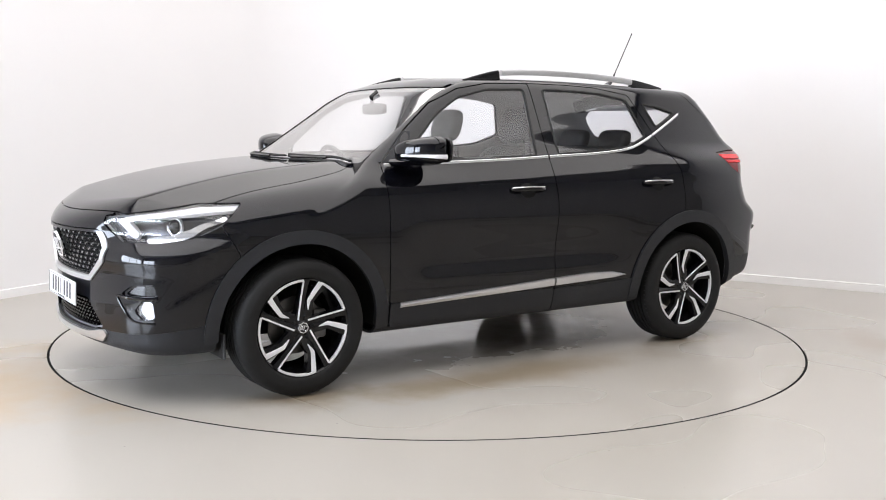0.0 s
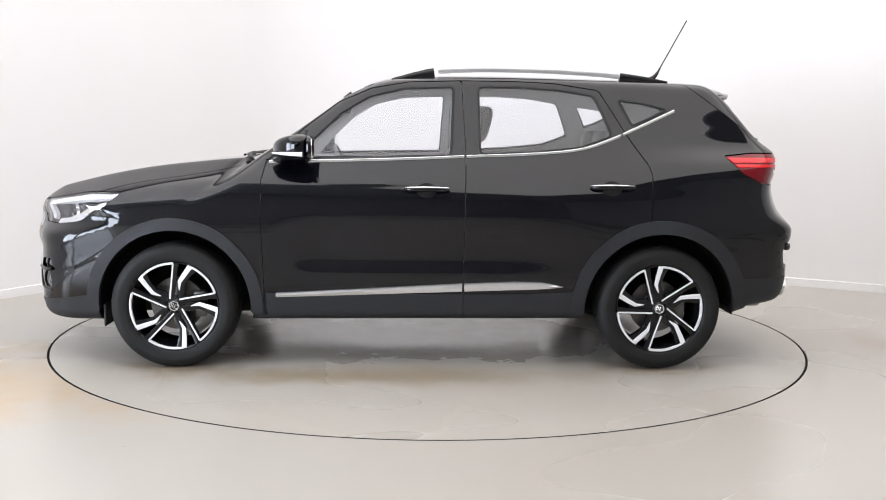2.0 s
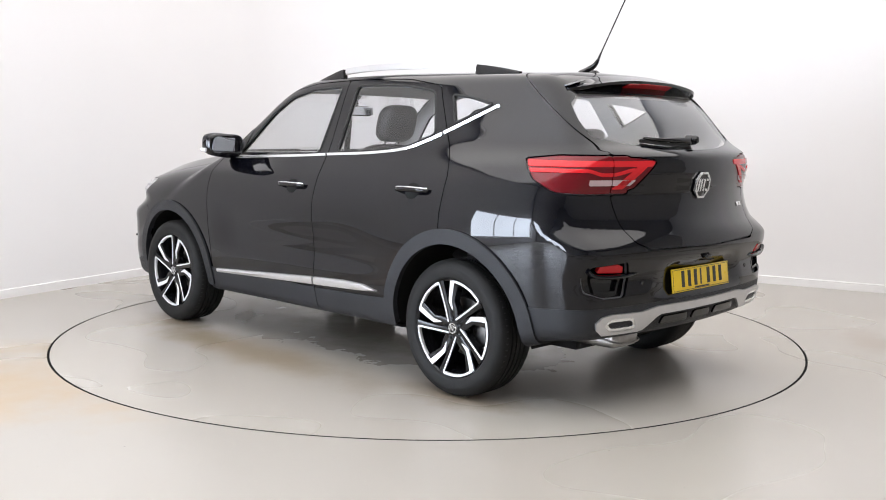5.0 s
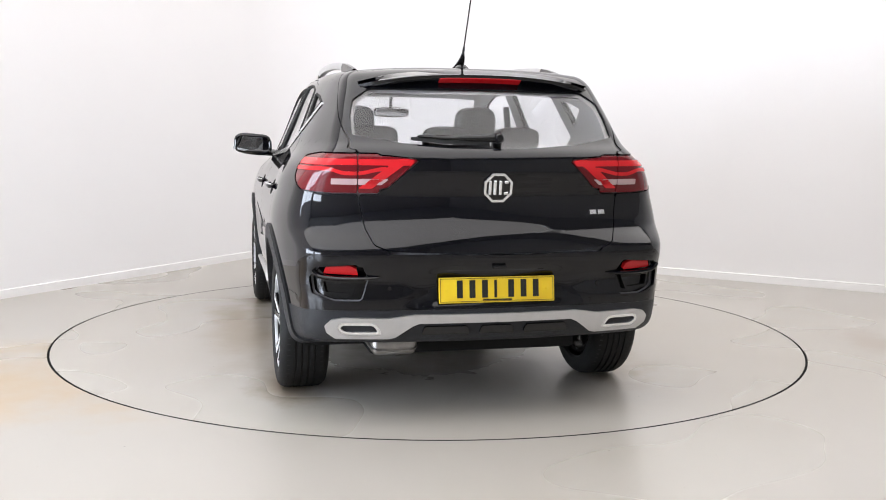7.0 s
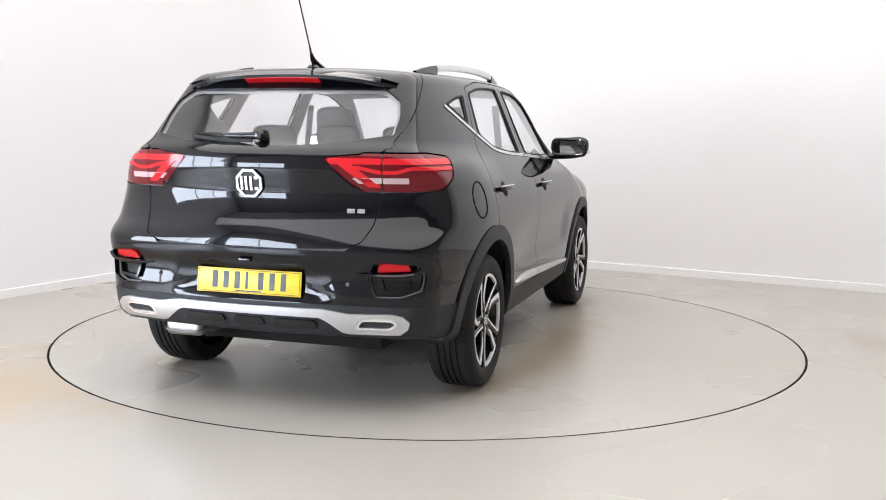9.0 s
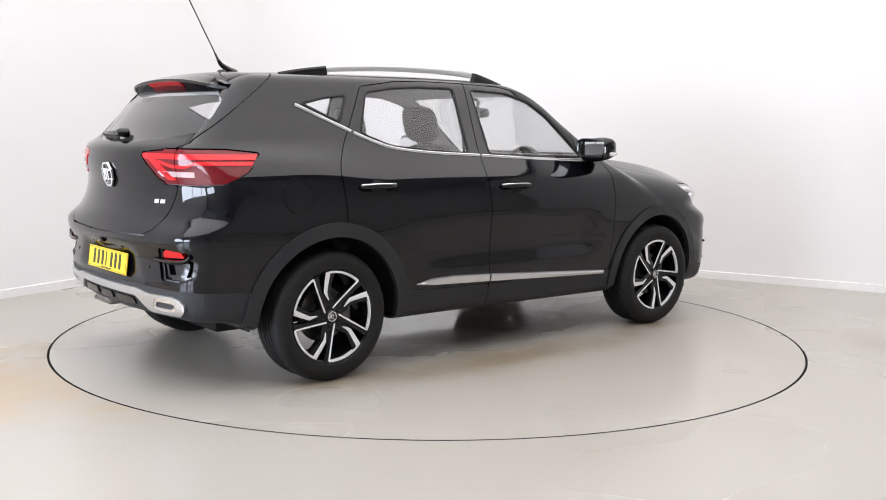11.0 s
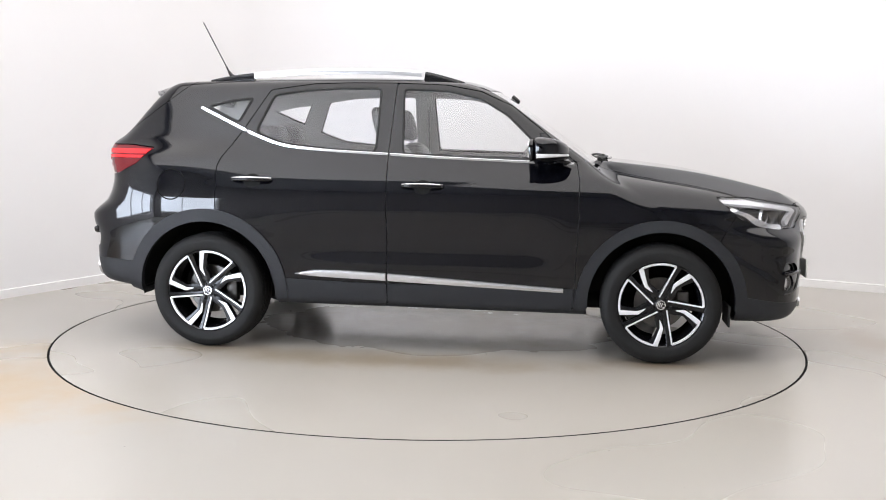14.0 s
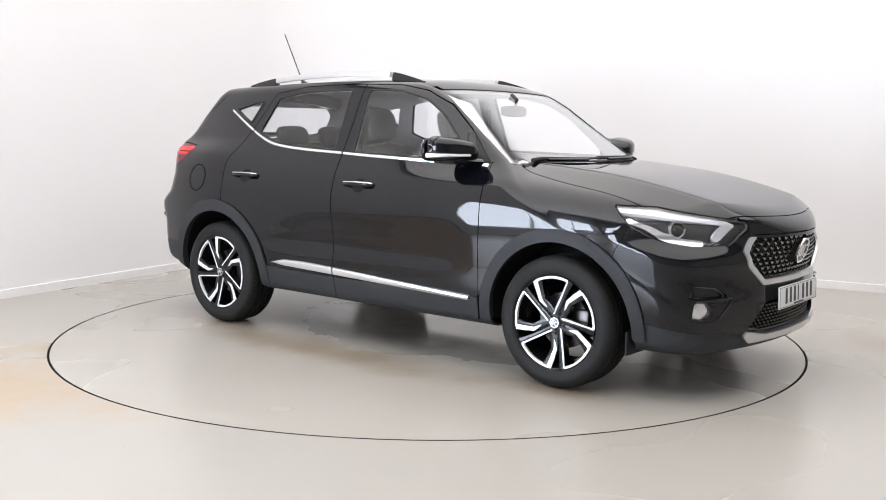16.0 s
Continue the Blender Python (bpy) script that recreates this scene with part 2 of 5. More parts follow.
def corner_line(r, n=14):
    """The walls' foot: along the left wall, round the coved corner, along the right wall."""
    pts = [at_room(SOLID_A, 0, 0)]
    for i in range(n + 1):
        a = math.pi / 2 * i / n
        pts.append(at_room(r - r * math.sin(a), r - r * math.cos(a), 0))
    pts.append(at_room(0, LEN_B, 0))
    return pts


def glazed_wall(name, start, u, length, openings, z0, z1, material, label):
    """A wall from start along u, cut by tall windows, each (from, to) along the wall."""
    spots = [0.0] + [v for o in openings for v in o] + [length]
    for k, (p, q) in enumerate(zip(spots, spots[1:])):
        if k % 2 == 0:
            wall_prism(name + "_%d" % (k // 2 + 1), start + u * p, start + u * q, ROOM_H, -0.2, material, label)
        else:
            wall_prism(name + "_below_%d" % (k // 2 + 1), start + u * p, start + u * q, z0, -0.2, material, label)
            up = Vector((0, 0, z1))
            wall_prism(name + "_above_%d" % (k // 2 + 1), start + u * p + up, start + u * q + up, ROOM_H - z1, -0.2, material, label)
    out = Vector((u.y, -u.x, 0))
    for k, (p, q) in enumerate(openings):
        win = thing("window_%s_%d" % (name.split("_")[1], k + 1), "wide bright window with white bars", "window", kind="structure")

        def slab(s0, s1, h0, h1, t, part_name, mt):
            a, b, d = start + u * s0 + out * 0.1, start + u * s1 + out * 0.1, out * t
            bm = bmesh.new()
            vs = [bm.verts.new(v + Vector((0, 0, z))) for z in (h0, h1) for v in (a - d, b - d, b + d, a + d)]
            for f in ((0, 1, 2, 3), (7, 6, 5, 4), (0, 4, 5, 1), (1, 5, 6, 2), (2, 6, 7, 3), (3, 7, 4, 0)):
                bm.faces.new([vs[i] for i in f])
            part(part_name, bm, mt, win, smooth=False)
        bays = max(2, round((q - p) / 1.25))
        wide = (q - p - 0.05) / bays
        for b in range(bays + 1):
            slab(p + wide * b, p + wide * b + 0.05, z0, z1, 0.03, "jamb" if b in (0, bays) else "mullion", M_SKIRT)
        for b in range(bays):
            l, r = p + wide * b + 0.05, p + wide * (b + 1)
            slab(l, r, z0 + 0.05, z1 - 0.05, 0.006, "pane", M_DAY)
            slab(l, r, z0, z0 + 0.05, 0.03, "window_sill", M_SKIRT)
            slab(l, r, z1 - 0.05, z1, 0.03, "head", M_SKIRT)


def build_room():
    line = corner_line(1.1)
    def strip(name, out, z0, z1, material, label, category):
        bm = bmesh.new()
        cols = []
        for i, p in enumerate(line):
            t = (line[min(i + 1, len(line) - 1)] - line[max(i - 1, 0)]).normalized()
            n = Vector((t.y, -t.x, 0))
            cols.append([bm.verts.new(p + n * o + Vector((0, 0, z))) for o, z in ((out[0], z0), (out[1], z0), (out[1], z1 - (0.004 if out[1] > 0 else 0)), (out[0], z1))])
        for a, b in zip(cols, cols[1:]):
            for j in range(4):
                bm.faces.new((a[j], a[(j + 1) % 4], b[(j + 1) % 4], b[j]))
        bm.faces.new(cols[0]); bm.faces.new(cols[-1][::-1])
        return tagged(part(name, bm, material), label, category, kind="structure")
    strip("wall_corner", (-0.2, 0.0), 0, ROOM_H, M_WALL, "white painted studio walls with a coved corner", "wall")
    strip("baseboard", (0.0, 0.012), 0.0, 0.068, M_SKIRT, "scuffed white skirting board along the wall", "baseboard")
    # walls behind the camera
    a0, b0 = at_room(LEN_A, 0, 0), at_room(LEN_A, LEN_B, 0)
    c0 = at_room(0, LEN_B, 0)
    glazed_wall("wall_back", a0, (b0 - a0).normalized(), (b0 - a0).length, ((0.35, 2.75),), 0.25, 2.25, M_BACK, "dark grey painted wall with a wide window")
    g0 = at_room(SOLID_A, 0, 0)
    glazed_wall("wall_left", g0, (a0 - g0).normalized(), (a0 - g0).length, ((0.9, 4.6),), 0.25, 2.25, M_WALL, "white painted wall with a wide window")
    wall_prism("wall_far_side", b0, c0, ROOM_H, -0.2, M_BACK, "plain dark grey painted side wall")
    # floor with a round hole for the turntable
    R = 2.27
    bm = bmesh.new()
    n = 160
    inner = [bm.verts.new(((R + 0.006) * math.cos(2 * math.pi * i / n), (R + 0.006) * math.sin(2 * math.pi * i / n), 0)) for i in range(n)]
    lip = [bm.verts.new((v.co.x, v.co.y, -0.05)) for v in inner]
    outer = [bm.verts.new((14 * math.cos(2 * math.pi * i / n), 14 * math.sin(2 * math.pi * i / n), 0)) for i in range(n)]
    for i in range(n):
        j = (i + 1) % n
        bm.faces.new((inner[i], outer[i], outer[j], inner[j]))
        bm.faces.new((lip[i], inner[i], inner[j], lip[j]))
    tagged(part("floor", bm, M_FLOOR), "pale grey painted concrete floor with tan stains", "floor", kind="structure")
    bm = spin([(0.01, -0.05), (3.0, -0.05)], 64, "z")
    tagged(part("floor_pit", bm, M_GAP), "dark pit floor under the turntable", "pit", kind="structure")
    # ceiling
    bm = bmesh.new()
    box(bm, -13, 13, -13, 13, ROOM_H, ROOM_H + 0.2)
    tagged(part("ceiling", bm, M_CEIL, smooth=False), "plain grey ceiling", "ceiling", kind="structure")
    yaw = math.degrees(math.atan2(DIR_B.y, DIR_B.x))
    wa, wb = 8.8, 8.2
    p = at_room(wa / 2 + 0.25, wb / 2 + 0.25, ROOM_H - 0.06)
    m = pose(p.x, p.y, p.z, 0, 0, yaw)
    light = thing("ceiling_light", "large white luminous stretched ceiling over the turntable", "light", m=m)
    bm = bmesh.new()
    for s in (-1, 1):
        box(bm, -wb / 2 - 0.06, wb / 2 + 0.06, s * (wa / 2 + 0.03) - 0.03, s * (wa / 2 + 0.03) + 0.03, -0.05, 0.06)
        box(bm, s * (wb / 2 + 0.03) - 0.03, s * (wb / 2 + 0.03) + 0.03, -wa / 2, wa / 2, -0.05, 0.06)
    part("housing", bm, M_SKIRT, light, smooth=False)
    bm = bmesh.new()
    box(bm, -wb / 2, wb / 2, -wa / 2, wa / 2, -0.02, 0.0)
    part("diffuser", bm, M_PANEL, light, smooth=False)
    lamp = bpy.data.lights.new("ceiling_lamp", "AREA")
    lamp.shape, lamp.size, lamp.size_y, lamp.energy, lamp.color = "RECTANGLE", wb, wa, LAMP_W, (1.0, 0.957, 0.938)
    lo = new("ceiling_lamp", lamp)
    lo.matrix_basis = pose(p.x, p.y, p.z - 0.06, 0, 0, yaw)


build_room()

# ---- the turntable ----
turntable = thing("turntable", "round flush turntable disc with pale worn paint and tan tyre stains", "turntable")
bm = spin([(0.005, 0.0), (0.8, 0.0), (1.6, 0.0), (2.255, 0.0), (2.262, -0.0005), (2.262, -0.04)], 160, "z")
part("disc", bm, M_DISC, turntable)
# the gap's shade, put in as a flat black ring almost level with the floor
part("gap_shade_ring", spin([(2.2622, -0.0004), (2.273, -0.0004), (2.273, -0.04)], 160, "z"), M_GAP, turntable, "black ring put in for the shade in the disc's gap")

# ---- the car: body surface ----
def hermite(xs, ys):
    xs, ys = np.array(xs, float), np.array(ys, float)
    d = np.gradient(ys, xs)

    def f(x):
        x = np.clip(x, xs[0], xs[-1])
        i = np.clip(np.searchsorted(xs, x) - 1, 0, len(xs) - 2)
        h = xs[i + 1] - xs[i]
        t = (x - xs[i]) / h
        return (ys[i] * (2 * t**3 - 3 * t**2 + 1) + h * d[i] * (t**3 - 2 * t**2 + t)
                + ys[i + 1] * (-2 * t**3 + 3 * t**2) + h * d[i + 1] * (t**3 - t**2))
    return f


def smax(a, b, r):
    h = np.maximum(r - np.abs(a - b), 0) / r
    return np.maximum(a, b) + h * h * r * 0.25


def smin(a, b, r):
    return -smax(-a, -b, r)


def step(x, a, b):
    t = np.clip((x - a) / (b - a), 0, 1)
    return t * t * (3 - 2 * t)


HALF = hermite((0.18, 0.26, 0.34, 0.42, 0.52, 0.62, 0.75, 0.88, 0.96, 1.02, 1.08, 1.14, 1.30, 1.45, 1.54, 1.62),
               (0.79, 0.825, 0.846, 0.862, 0.872, 0.881, 0.888, 0.883, 0.869, 0.847, 0.816, 0.783, 0.711, 0.648, 0.605, 0.56))
NOSE = hermite((0.18, 0.24, 0.33, 0.45, 0.57, 0.70, 0.78, 0.865, 0.93),
               (2.10, 2.145, 2.165, 2.165, 2.165, 2.19, 2.215, 2.195, 2.14))
BULGE = hermite((0.2, 0.60, 0.70, 0.78, 0.87, 1.0), (0.32, 0.32, 0.38, 0.64, 0.52, 0.36))
TAIL = hermite((0.22, 0.34, 0.44, 0.54, 0.64, 0.72, 0.80, 0.90, 0.99, 1.03, 1.12, 1.17, 1.22, 1.36, 1.50, 1.62),
               (2.02, 2.07, 2.105, 2.115, 2.11, 2.135, 2.13, 2.085, 2.068, 2.075, 2.085, 2.07, 2.00, 1.87, 1.74, 1.63))
HOOD = hermite((0.8, 0.95, 1.2, 1.5, 1.8, 2.0, 2.1, 2.17, 2.25), (1.115, 1.11, 1.088, 1.05, 0.987, 0.932, 0.897, 0.868, 0.835))
ROOF = hermite((-2.0, -1.8, -1.4, -0.9, -0.4, 0.0, 0.2, 0.4), (1.52, 1.543, 1.568, 1.582, 1.588, 1.580, 1.565, 1.54))
BELLY = hermite((-2.2, -1.75, -1.6, -0.9, 0.8, 1.6, 1.9, 2.25), (0.35, 0.325, 0.27, 0.265, 0.25, 0.24, 0.235, 0.25))


def half_width(x, z):
    w = HALF(z) - 0.017 * np.clip(x, -1.3, 1.3)
    w = w - 0.085 * np.maximum(x - 1.25, 0) ** 2 / 0.64
    w = w - 0.11 * np.maximum(-1.35 - x, 0) ** 2 / 0.49
    w = w - 0.045 * step(x, 0.1, 0.85) * step(z, 0.98, 1.12)
    w = w - 0.04 * step(-x, 0.9, 1.7) * step(z, 1.1, 1.22)
    w = w + 0.018 * step(-x, 0.9, 1.5) * np.exp(-((z - 1.08) / 0.085) ** 2)
    # long scallop in the lower doors, closed towards the front wheel
    w = w - 0.015 * step(z, 0.50, 0.60) * (1 - step(z, 0.66, 0.84)) * step(x, -1.05, -0.35) * (1 - step(x, 0.52, 0.80))
    w = w + 0.004 * step(x, -0.9, 0.3) * np.exp(-np.sqrt((z - (1.0 + 0.015 * x)) ** 2 + 0.0001) / 0.03)
    return w


def body(x, y, z):
    """Below zero inside the closed car body."""
    a = np.abs(y)
    side = a - half_width(x, z)
    crease = a - (0.535 - 0.04 * step(x, 1.6, 2.1))
    hood = (z - (HOOD(x) - 0.40 * 0.5 * (crease + np.sqrt(crease * crease + 0.0002)))) * 0.97
    screen = (z - (1.535 - 0.70 * (x - 0.33 + 0.13 * a * a) - 0.07 * (x - 0.33) * (0.9 - x))) * 0.82
    roof = z - (ROOF(x) - 0.034 * (a / 0.62) ** 3)
    cab = smax(screen, roof, 0.10)
    nose = (x - (NOSE(z) - BULGE(z) * a * a - 1.1 * np.maximum(a - 0.58, 0) ** 2)) * 0.93
    soft = 1 - 0.45 * step(z, 0.85, 0.75)
    tray = 0.022 * step(0.46 - a - 0.5 * (z - 0.53), 0.0, 0.20) * step(z, 0.50, 0.56) * step(-z, -0.72, -0.64)
    tail = (-x - (TAIL(z) - tray - 0.27 * soft * a * a - 0.5 * np.maximum(a - 0.6, 0) ** 2)) * 0.93
    low = BELLY(x) - z
    f = smin(smax(side, hood, 0.11), smax(side, cab, 0.05), 0.03)
    f = smax(f, nose, 0.095)
    f = smax(f, tail, 0.08)
    return smax(f, low, 0.06)


def gradient(P, e=0.004):
    x, y, z = P.T
    g = np.stack([body(x + e, y, z) - body(x - e, y, z), body(x, y + e, z) - body(x, y - e, z), body(x, y, z + e) - body(x, y, z - e)], 1) / (2 * e)
    return g


def settle(P, rounds=3):
    for _ in range(rounds):
        g = gradient(P)
        P = P - g * (body(*P.T) / np.maximum((g * g).sum(1), 0.05))[:, None]
    return P


def shell(h=0.017):
    """The whole body surface as quads on a grid, drawn onto the smooth form."""
    xs = np.arange(-2.26, 2.34, h)
    ys = (np.arange(-58, 58) + 0.5) * h
    zs = np.arange(0.14, 1.68, h)
    f = body(*np.meshgrid(xs, ys, zs, indexing="ij"))
    s = f < 0
    c = [s[i:s.shape[0] - 1 + i, j:s.shape[1] - 1 + j, k:s.shape[2] - 1 + k] for i in (0, 1) for j in (0, 1) for k in (0, 1)]
    n = sum(q.astype(int) for q in c)
    act = (n > 0) & (n < 8)
    idx = -np.ones(act.shape, int)
    idx[act] = np.arange(act.sum())
    i, j, k = np.nonzero(act)
    P = np.stack([xs[i] + h / 2, ys[j] + h / 2, zs[k] + h / 2], 1)
    quads = []
    for ax in range(3):
        sl0, sl1 = [slice(1, -1)] * 3, [slice(1, -1)] * 3
        sl0[ax], sl1[ax] = slice(0, -1), slice(1, None)
        a, b = s[tuple(sl0)], s[tuple(sl1)]
        for flip in (False, True):
            q = np.stack(np.nonzero((a & ~b) if not flip else (~a & b)), 1)
            q[:, [t for t in range(3) if t != ax]] += 1
            u, v = [t for t in range(3) if t != ax]
            if ax == 1:
                u, v = v, u
            def at(du, dv):
                w = q.copy()
                w[:, u] -= du
                w[:, v] -= dv
                return idx[tuple(w.T)]
            quad = np.stack([at(1, 1), at(0, 1), at(0, 0), at(1, 0)], 1)
            quads.append(quad[:, ::-1] if flip else quad)
    return settle(P, 6), np.concatenate(quads)


def clip(P, F, val):
    """Keeps of the faces F (lists of indices) what lies where val is below zero; cuts the faces on the border."""
    inside = val < 0
    out, cut, extra, cache = [], [], [], {}
    if isinstance(F, np.ndarray):
        cnt = inside[F].sum(1)
        out = F[cnt == F.shape[1]].tolist()
        rest = F[(cnt > 0) & (cnt < F.shape[1])].tolist()
    else:
        rest = []
        for f in F:
            c = sum(inside[i] for i in f)
            (out if c == len(f) else rest if c else cut).append(f)
    base = len(P)
    for f in rest:
        poly = []
        for a, b in zip(f, f[1:] + f[:1]):
            if inside[a]:
                poly.append(a)
            if inside[a] != inside[b]:
                key = (min(a, b), max(a, b))
                if key not in cache:
                    t = val[a] / (val[a] - val[b])
                    t = min(max(t, 0.02), 0.98)
                    cache[key] = base + len(extra)
                    extra.append(P[a] + (P[b] - P[a]) * t)
                poly.append(cache[key])
        if len(poly) > 2:
            out.append(poly)
    return (np.concatenate([P, np.array(extra)]) if extra else P), out


SHELL_P, SHELL_F = shell()


def compact(P, F):
    used = sorted({i for f in F for i in f})
    remap = {o: n for n, o in enumerate(used)}
    return P[used], [[remap[i] for i in f] for f in F]


def refine(P, F, n):
    """Each quad cut into n by n, welded again and drawn onto the form."""
    t = np.linspace(0, 1, n + 1)
    u, v = np.meshgrid(t, t, indexing="ij")
    w = np.stack([(1 - u) * (1 - v), u * (1 - v), u * v, (1 - u) * v], -1).reshape(-1, 4)
    Q = np.einsum("kc,fcd->fkd", w, P[F]).reshape(-1, 3)
    key, inv = np.unique(np.round(Q / 2e-6).astype(np.int64), axis=0, return_inverse=True)
    inv = inv.reshape(-1)
    V = np.zeros((len(key), 3))
    V[inv] = Q
    base = np.array([[i * (n + 1) + j, (i + 1) * (n + 1) + j, (i + 1) * (n + 1) + j + 1, i * (n + 1) + j + 1] for i in range(n) for j in range(n)])
    faces = (np.arange(len(F))[:, None, None] * (n + 1) ** 2 + base[None]).reshape(-1, 4)
    return settle(V, 2), inv[faces]


def panel(name, region, material, parent, label="", offset=0.0, rim=0.014, fine=1):
    """A piece of the body skin: where region(x, y, z) is below zero, moved out by offset, with a rim turned inwards."""
    val = region(*SHELL_P.T)
    near = (val[SHELL_F] < 0.03).any(1)
    P, F = compact(SHELL_P, SHELL_F[near].tolist())
    if fine > 1:
        P, F = refine(P, np.array(F), fine)
    P, F = clip(P, np.array(F), region(*P.T))
    P, F = compact(P, F)
    P = settle(P, 1)
    N = gradient(P)
    N /= np.linalg.norm(N, axis=1)[:, None]
    V = P + N * offset
    verts, norms, faces = list(V), list(N), list(F)
    if rim:
        count = {}
        for f in F:
            for a, b in zip(f, f[1:] + f[:1]):
                count[(a, b)] = 1
        edges = [(a, b) for a, b in count if (b, a) not in count]
        dup, deep = {}, {}
        for a, b in edges:
            t = V[b] - V[a]
            for i in (a, b):
                if i not in dup:
                    out = np.cross(t, N[i])
                    out /= np.linalg.norm(out) + 1e-9
                    dup[i] = len(verts)
                    verts.append(V[i]); norms.append(out)
                    deep[i] = len(verts)
                    verts.append(V[i] - N[i] * rim); norms.append(out)
        for a, b in edges:
            faces.append([dup[b], dup[a], deep[a], deep[b]])
    me = mesh_from(name, verts, faces, material, True, norms)
    return part(name, me, material, parent, label)


def poly_sdf(px, pz, poly, r=0.0):
    """Signed distance to a polygon (below zero inside), its corners rounded by r."""
    d = np.full(px.shape, 1e9)
    s = np.ones(px.shape)
    n = len(poly)
    for i in range(n):
        ax, az = poly[i]
        bx, bz = poly[i - 1]
        ex, ez = bx - ax, bz - az
        wx, wz = px - ax, pz - az
        t = np.clip((wx * ex + wz * ez) / (ex * ex + ez * ez), 0, 1)
        d = np.minimum(d, (wx - ex * t) ** 2 + (wz - ez * t) ** 2)
        c1, c2, c3 = pz >= az, pz < bz, ex * wz > ez * wx
        s = np.where((c1 & c2 & c3) | (~c1 & ~c2 & ~c3), -s, s)
    return s * np.sqrt(d) - r


def shrink(poly, r):
    """The polygon with its corners rounded, as a finer polygon."""
    out = []
    n = len(poly)
    for i in range(n):
        p0, p1, p2 = Vector(poly[i - 1]), Vector(poly[i]), Vector(poly[(i + 1) % n])
        a, b = p1 + (p0 - p1).normalized() * min(r, (p0 - p1).length * 0.45), p1 + (p2 - p1).normalized() * min(r, (p2 - p1).length * 0.45)
        for k in range(5):
            t = k / 4
            out.append(tuple(a * (1 - t) ** 2 + p1 * 2 * t * (1 - t) + b * t * t))
    return out


WHEEL_X, WHEEL_Z = 1.2925, 0.332
CLAD = hermite((-2.3, -1.7, -0.9, 0.8, 1.68, 2.0, 2.25), (0.515, 0.49, 0.425, 0.405, 0.39, 0.345, 0.325))
FRONT_DOOR = [(0.81, 0.285), (0.82, 0.47), (0.832, 0.80), (0.832, 1.0), (0.815, 1.095), (0.62, 1.275), (0.44, 1.415), (0.26, 1.495), (0.06, 1.53), (-0.225, 1.54), (-0.245, 1.15), (-0.235, 0.67), (-0.235, 0.285)]
REAR_DOOR = [(-0.235, 0.285), (-0.235, 0.67), (-0.245, 1.15), (-0.225, 1.54), (-0.50, 1.54), (-0.72, 1.532), (-0.97, 1.495), (-1.105, 1.27), (-1.215, 1.10), (-1.232, 1.05), (-1.225, 0.79), (-1.20, 0.70), (-1.0, 0.55), (-0.90, 0.285)]
GLASS_F = [(0.66, 1.118), (0.55, 1.235), (0.42, 1.36), (0.27, 1.45), (0.08, 1.495), (-0.185, 1.505), (-0.165, 1.135)]
GLASS_R = [(-0.32, 1.145), (-0.315, 1.508), (-0.55, 1.507), (-0.75, 1.495), (-0.945, 1.465), (-1.035, 1.25), (-0.86, 1.185), (-0.60, 1.158)]
GLASS_Q = [(-1.075, 1.445), (-1.20, 1.43), (-1.345, 1.395), (-1.22, 1.335), (-1.145, 1.305)]
LAMP = [(2.09, 0.862), (2.10, 0.835), (2.04, 0.752), (1.93, 0.752), (1.80, 0.772), (1.70, 0.815), (1.57, 0.928), (1.75, 0.925), (1.92, 0.895)]
REAR_GLASS = [(-0.50, 1.455), (-0.58, 1.40), (-0.60, 1.33), (-0.60, 1.245), (-0.40, 1.212), (-0.2, 1.196), (0, 1.19), (0.2, 1.196), (0.40, 1.212), (0.60, 1.245), (0.60, 1.33), (0.58, 1.40), (0.50, 1.455)]
TAILGATE = [(-0.56, 1.51), (-0.635, 1.40), (-0.645, 1.30), (-0.605, 1.235), (-0.592, 1.16), (-0.592, 1.0), (-0.565, 0.85), (-0.535, 0.785), (-0.46, 0.755), (0, 0.742), (0.46, 0.755), (0.535, 0.785), (0.565, 0.85), (0.592, 1.0), (0.592, 1.16), (0.605, 1.235), (0.645, 1.30), (0.635, 1.40), (0.56, 1.51)]
TAIL_LAMP = [(0.335, 1.145), (0.46, 1.158), (0.60, 1.165), (0.80, 1.165), (0.80, 1.01), (0.60, 1.005), (0.47, 1.018)]
TAIL_SIDE = [(-1.64, 1.152), (-1.80, 1.168), (-2.2, 1.168), (-2.2, 1.0), (-1.93, 0.995), (-1.84, 1.005), (-1.73, 1.06)]
HOOD_EDGE = hermite((0.85, 1.0, 1.2, 1.5, 1.8, 1.95, 2.06, 2.12, 2.2), (0.60, 0.655, 0.70, 0.725, 0.74, 0.71, 0.62, 0.52, 0.42))
GRILLE = [(-0.478, 0.715), (-0.40, 0.80), (0.40, 0.80), (0.478, 0.715), (0.455, 0.66), (0.33, 0.567), (-0.33, 0.567), (-0.455, 0.66)]
LOW_GRILLE = [(-0.44, 0.35), (-0.30, 0.47), (0.30, 0.47), (0.44, 0.35), (0.32, 0.325), (-0.32, 0.325)]
SLOT = [(0.585, 0.525), (0.64, 0.56), (0.735, 0.572), (0.75, 0.525), (0.74, 0.51), (0.60, 0.505)]
VENT = [(0.77, 0.69), (0.59, 0.705), (0.555, 0.64), (0.585, 0.545), (0.70, 0.545), (0.79, 0.575), (0.80, 0.64)]
FOG = [(0.66, 0.445), (0.69, 0.49), (0.735, 0.49), (0.74, 0.42), (0.70, 0.41)]


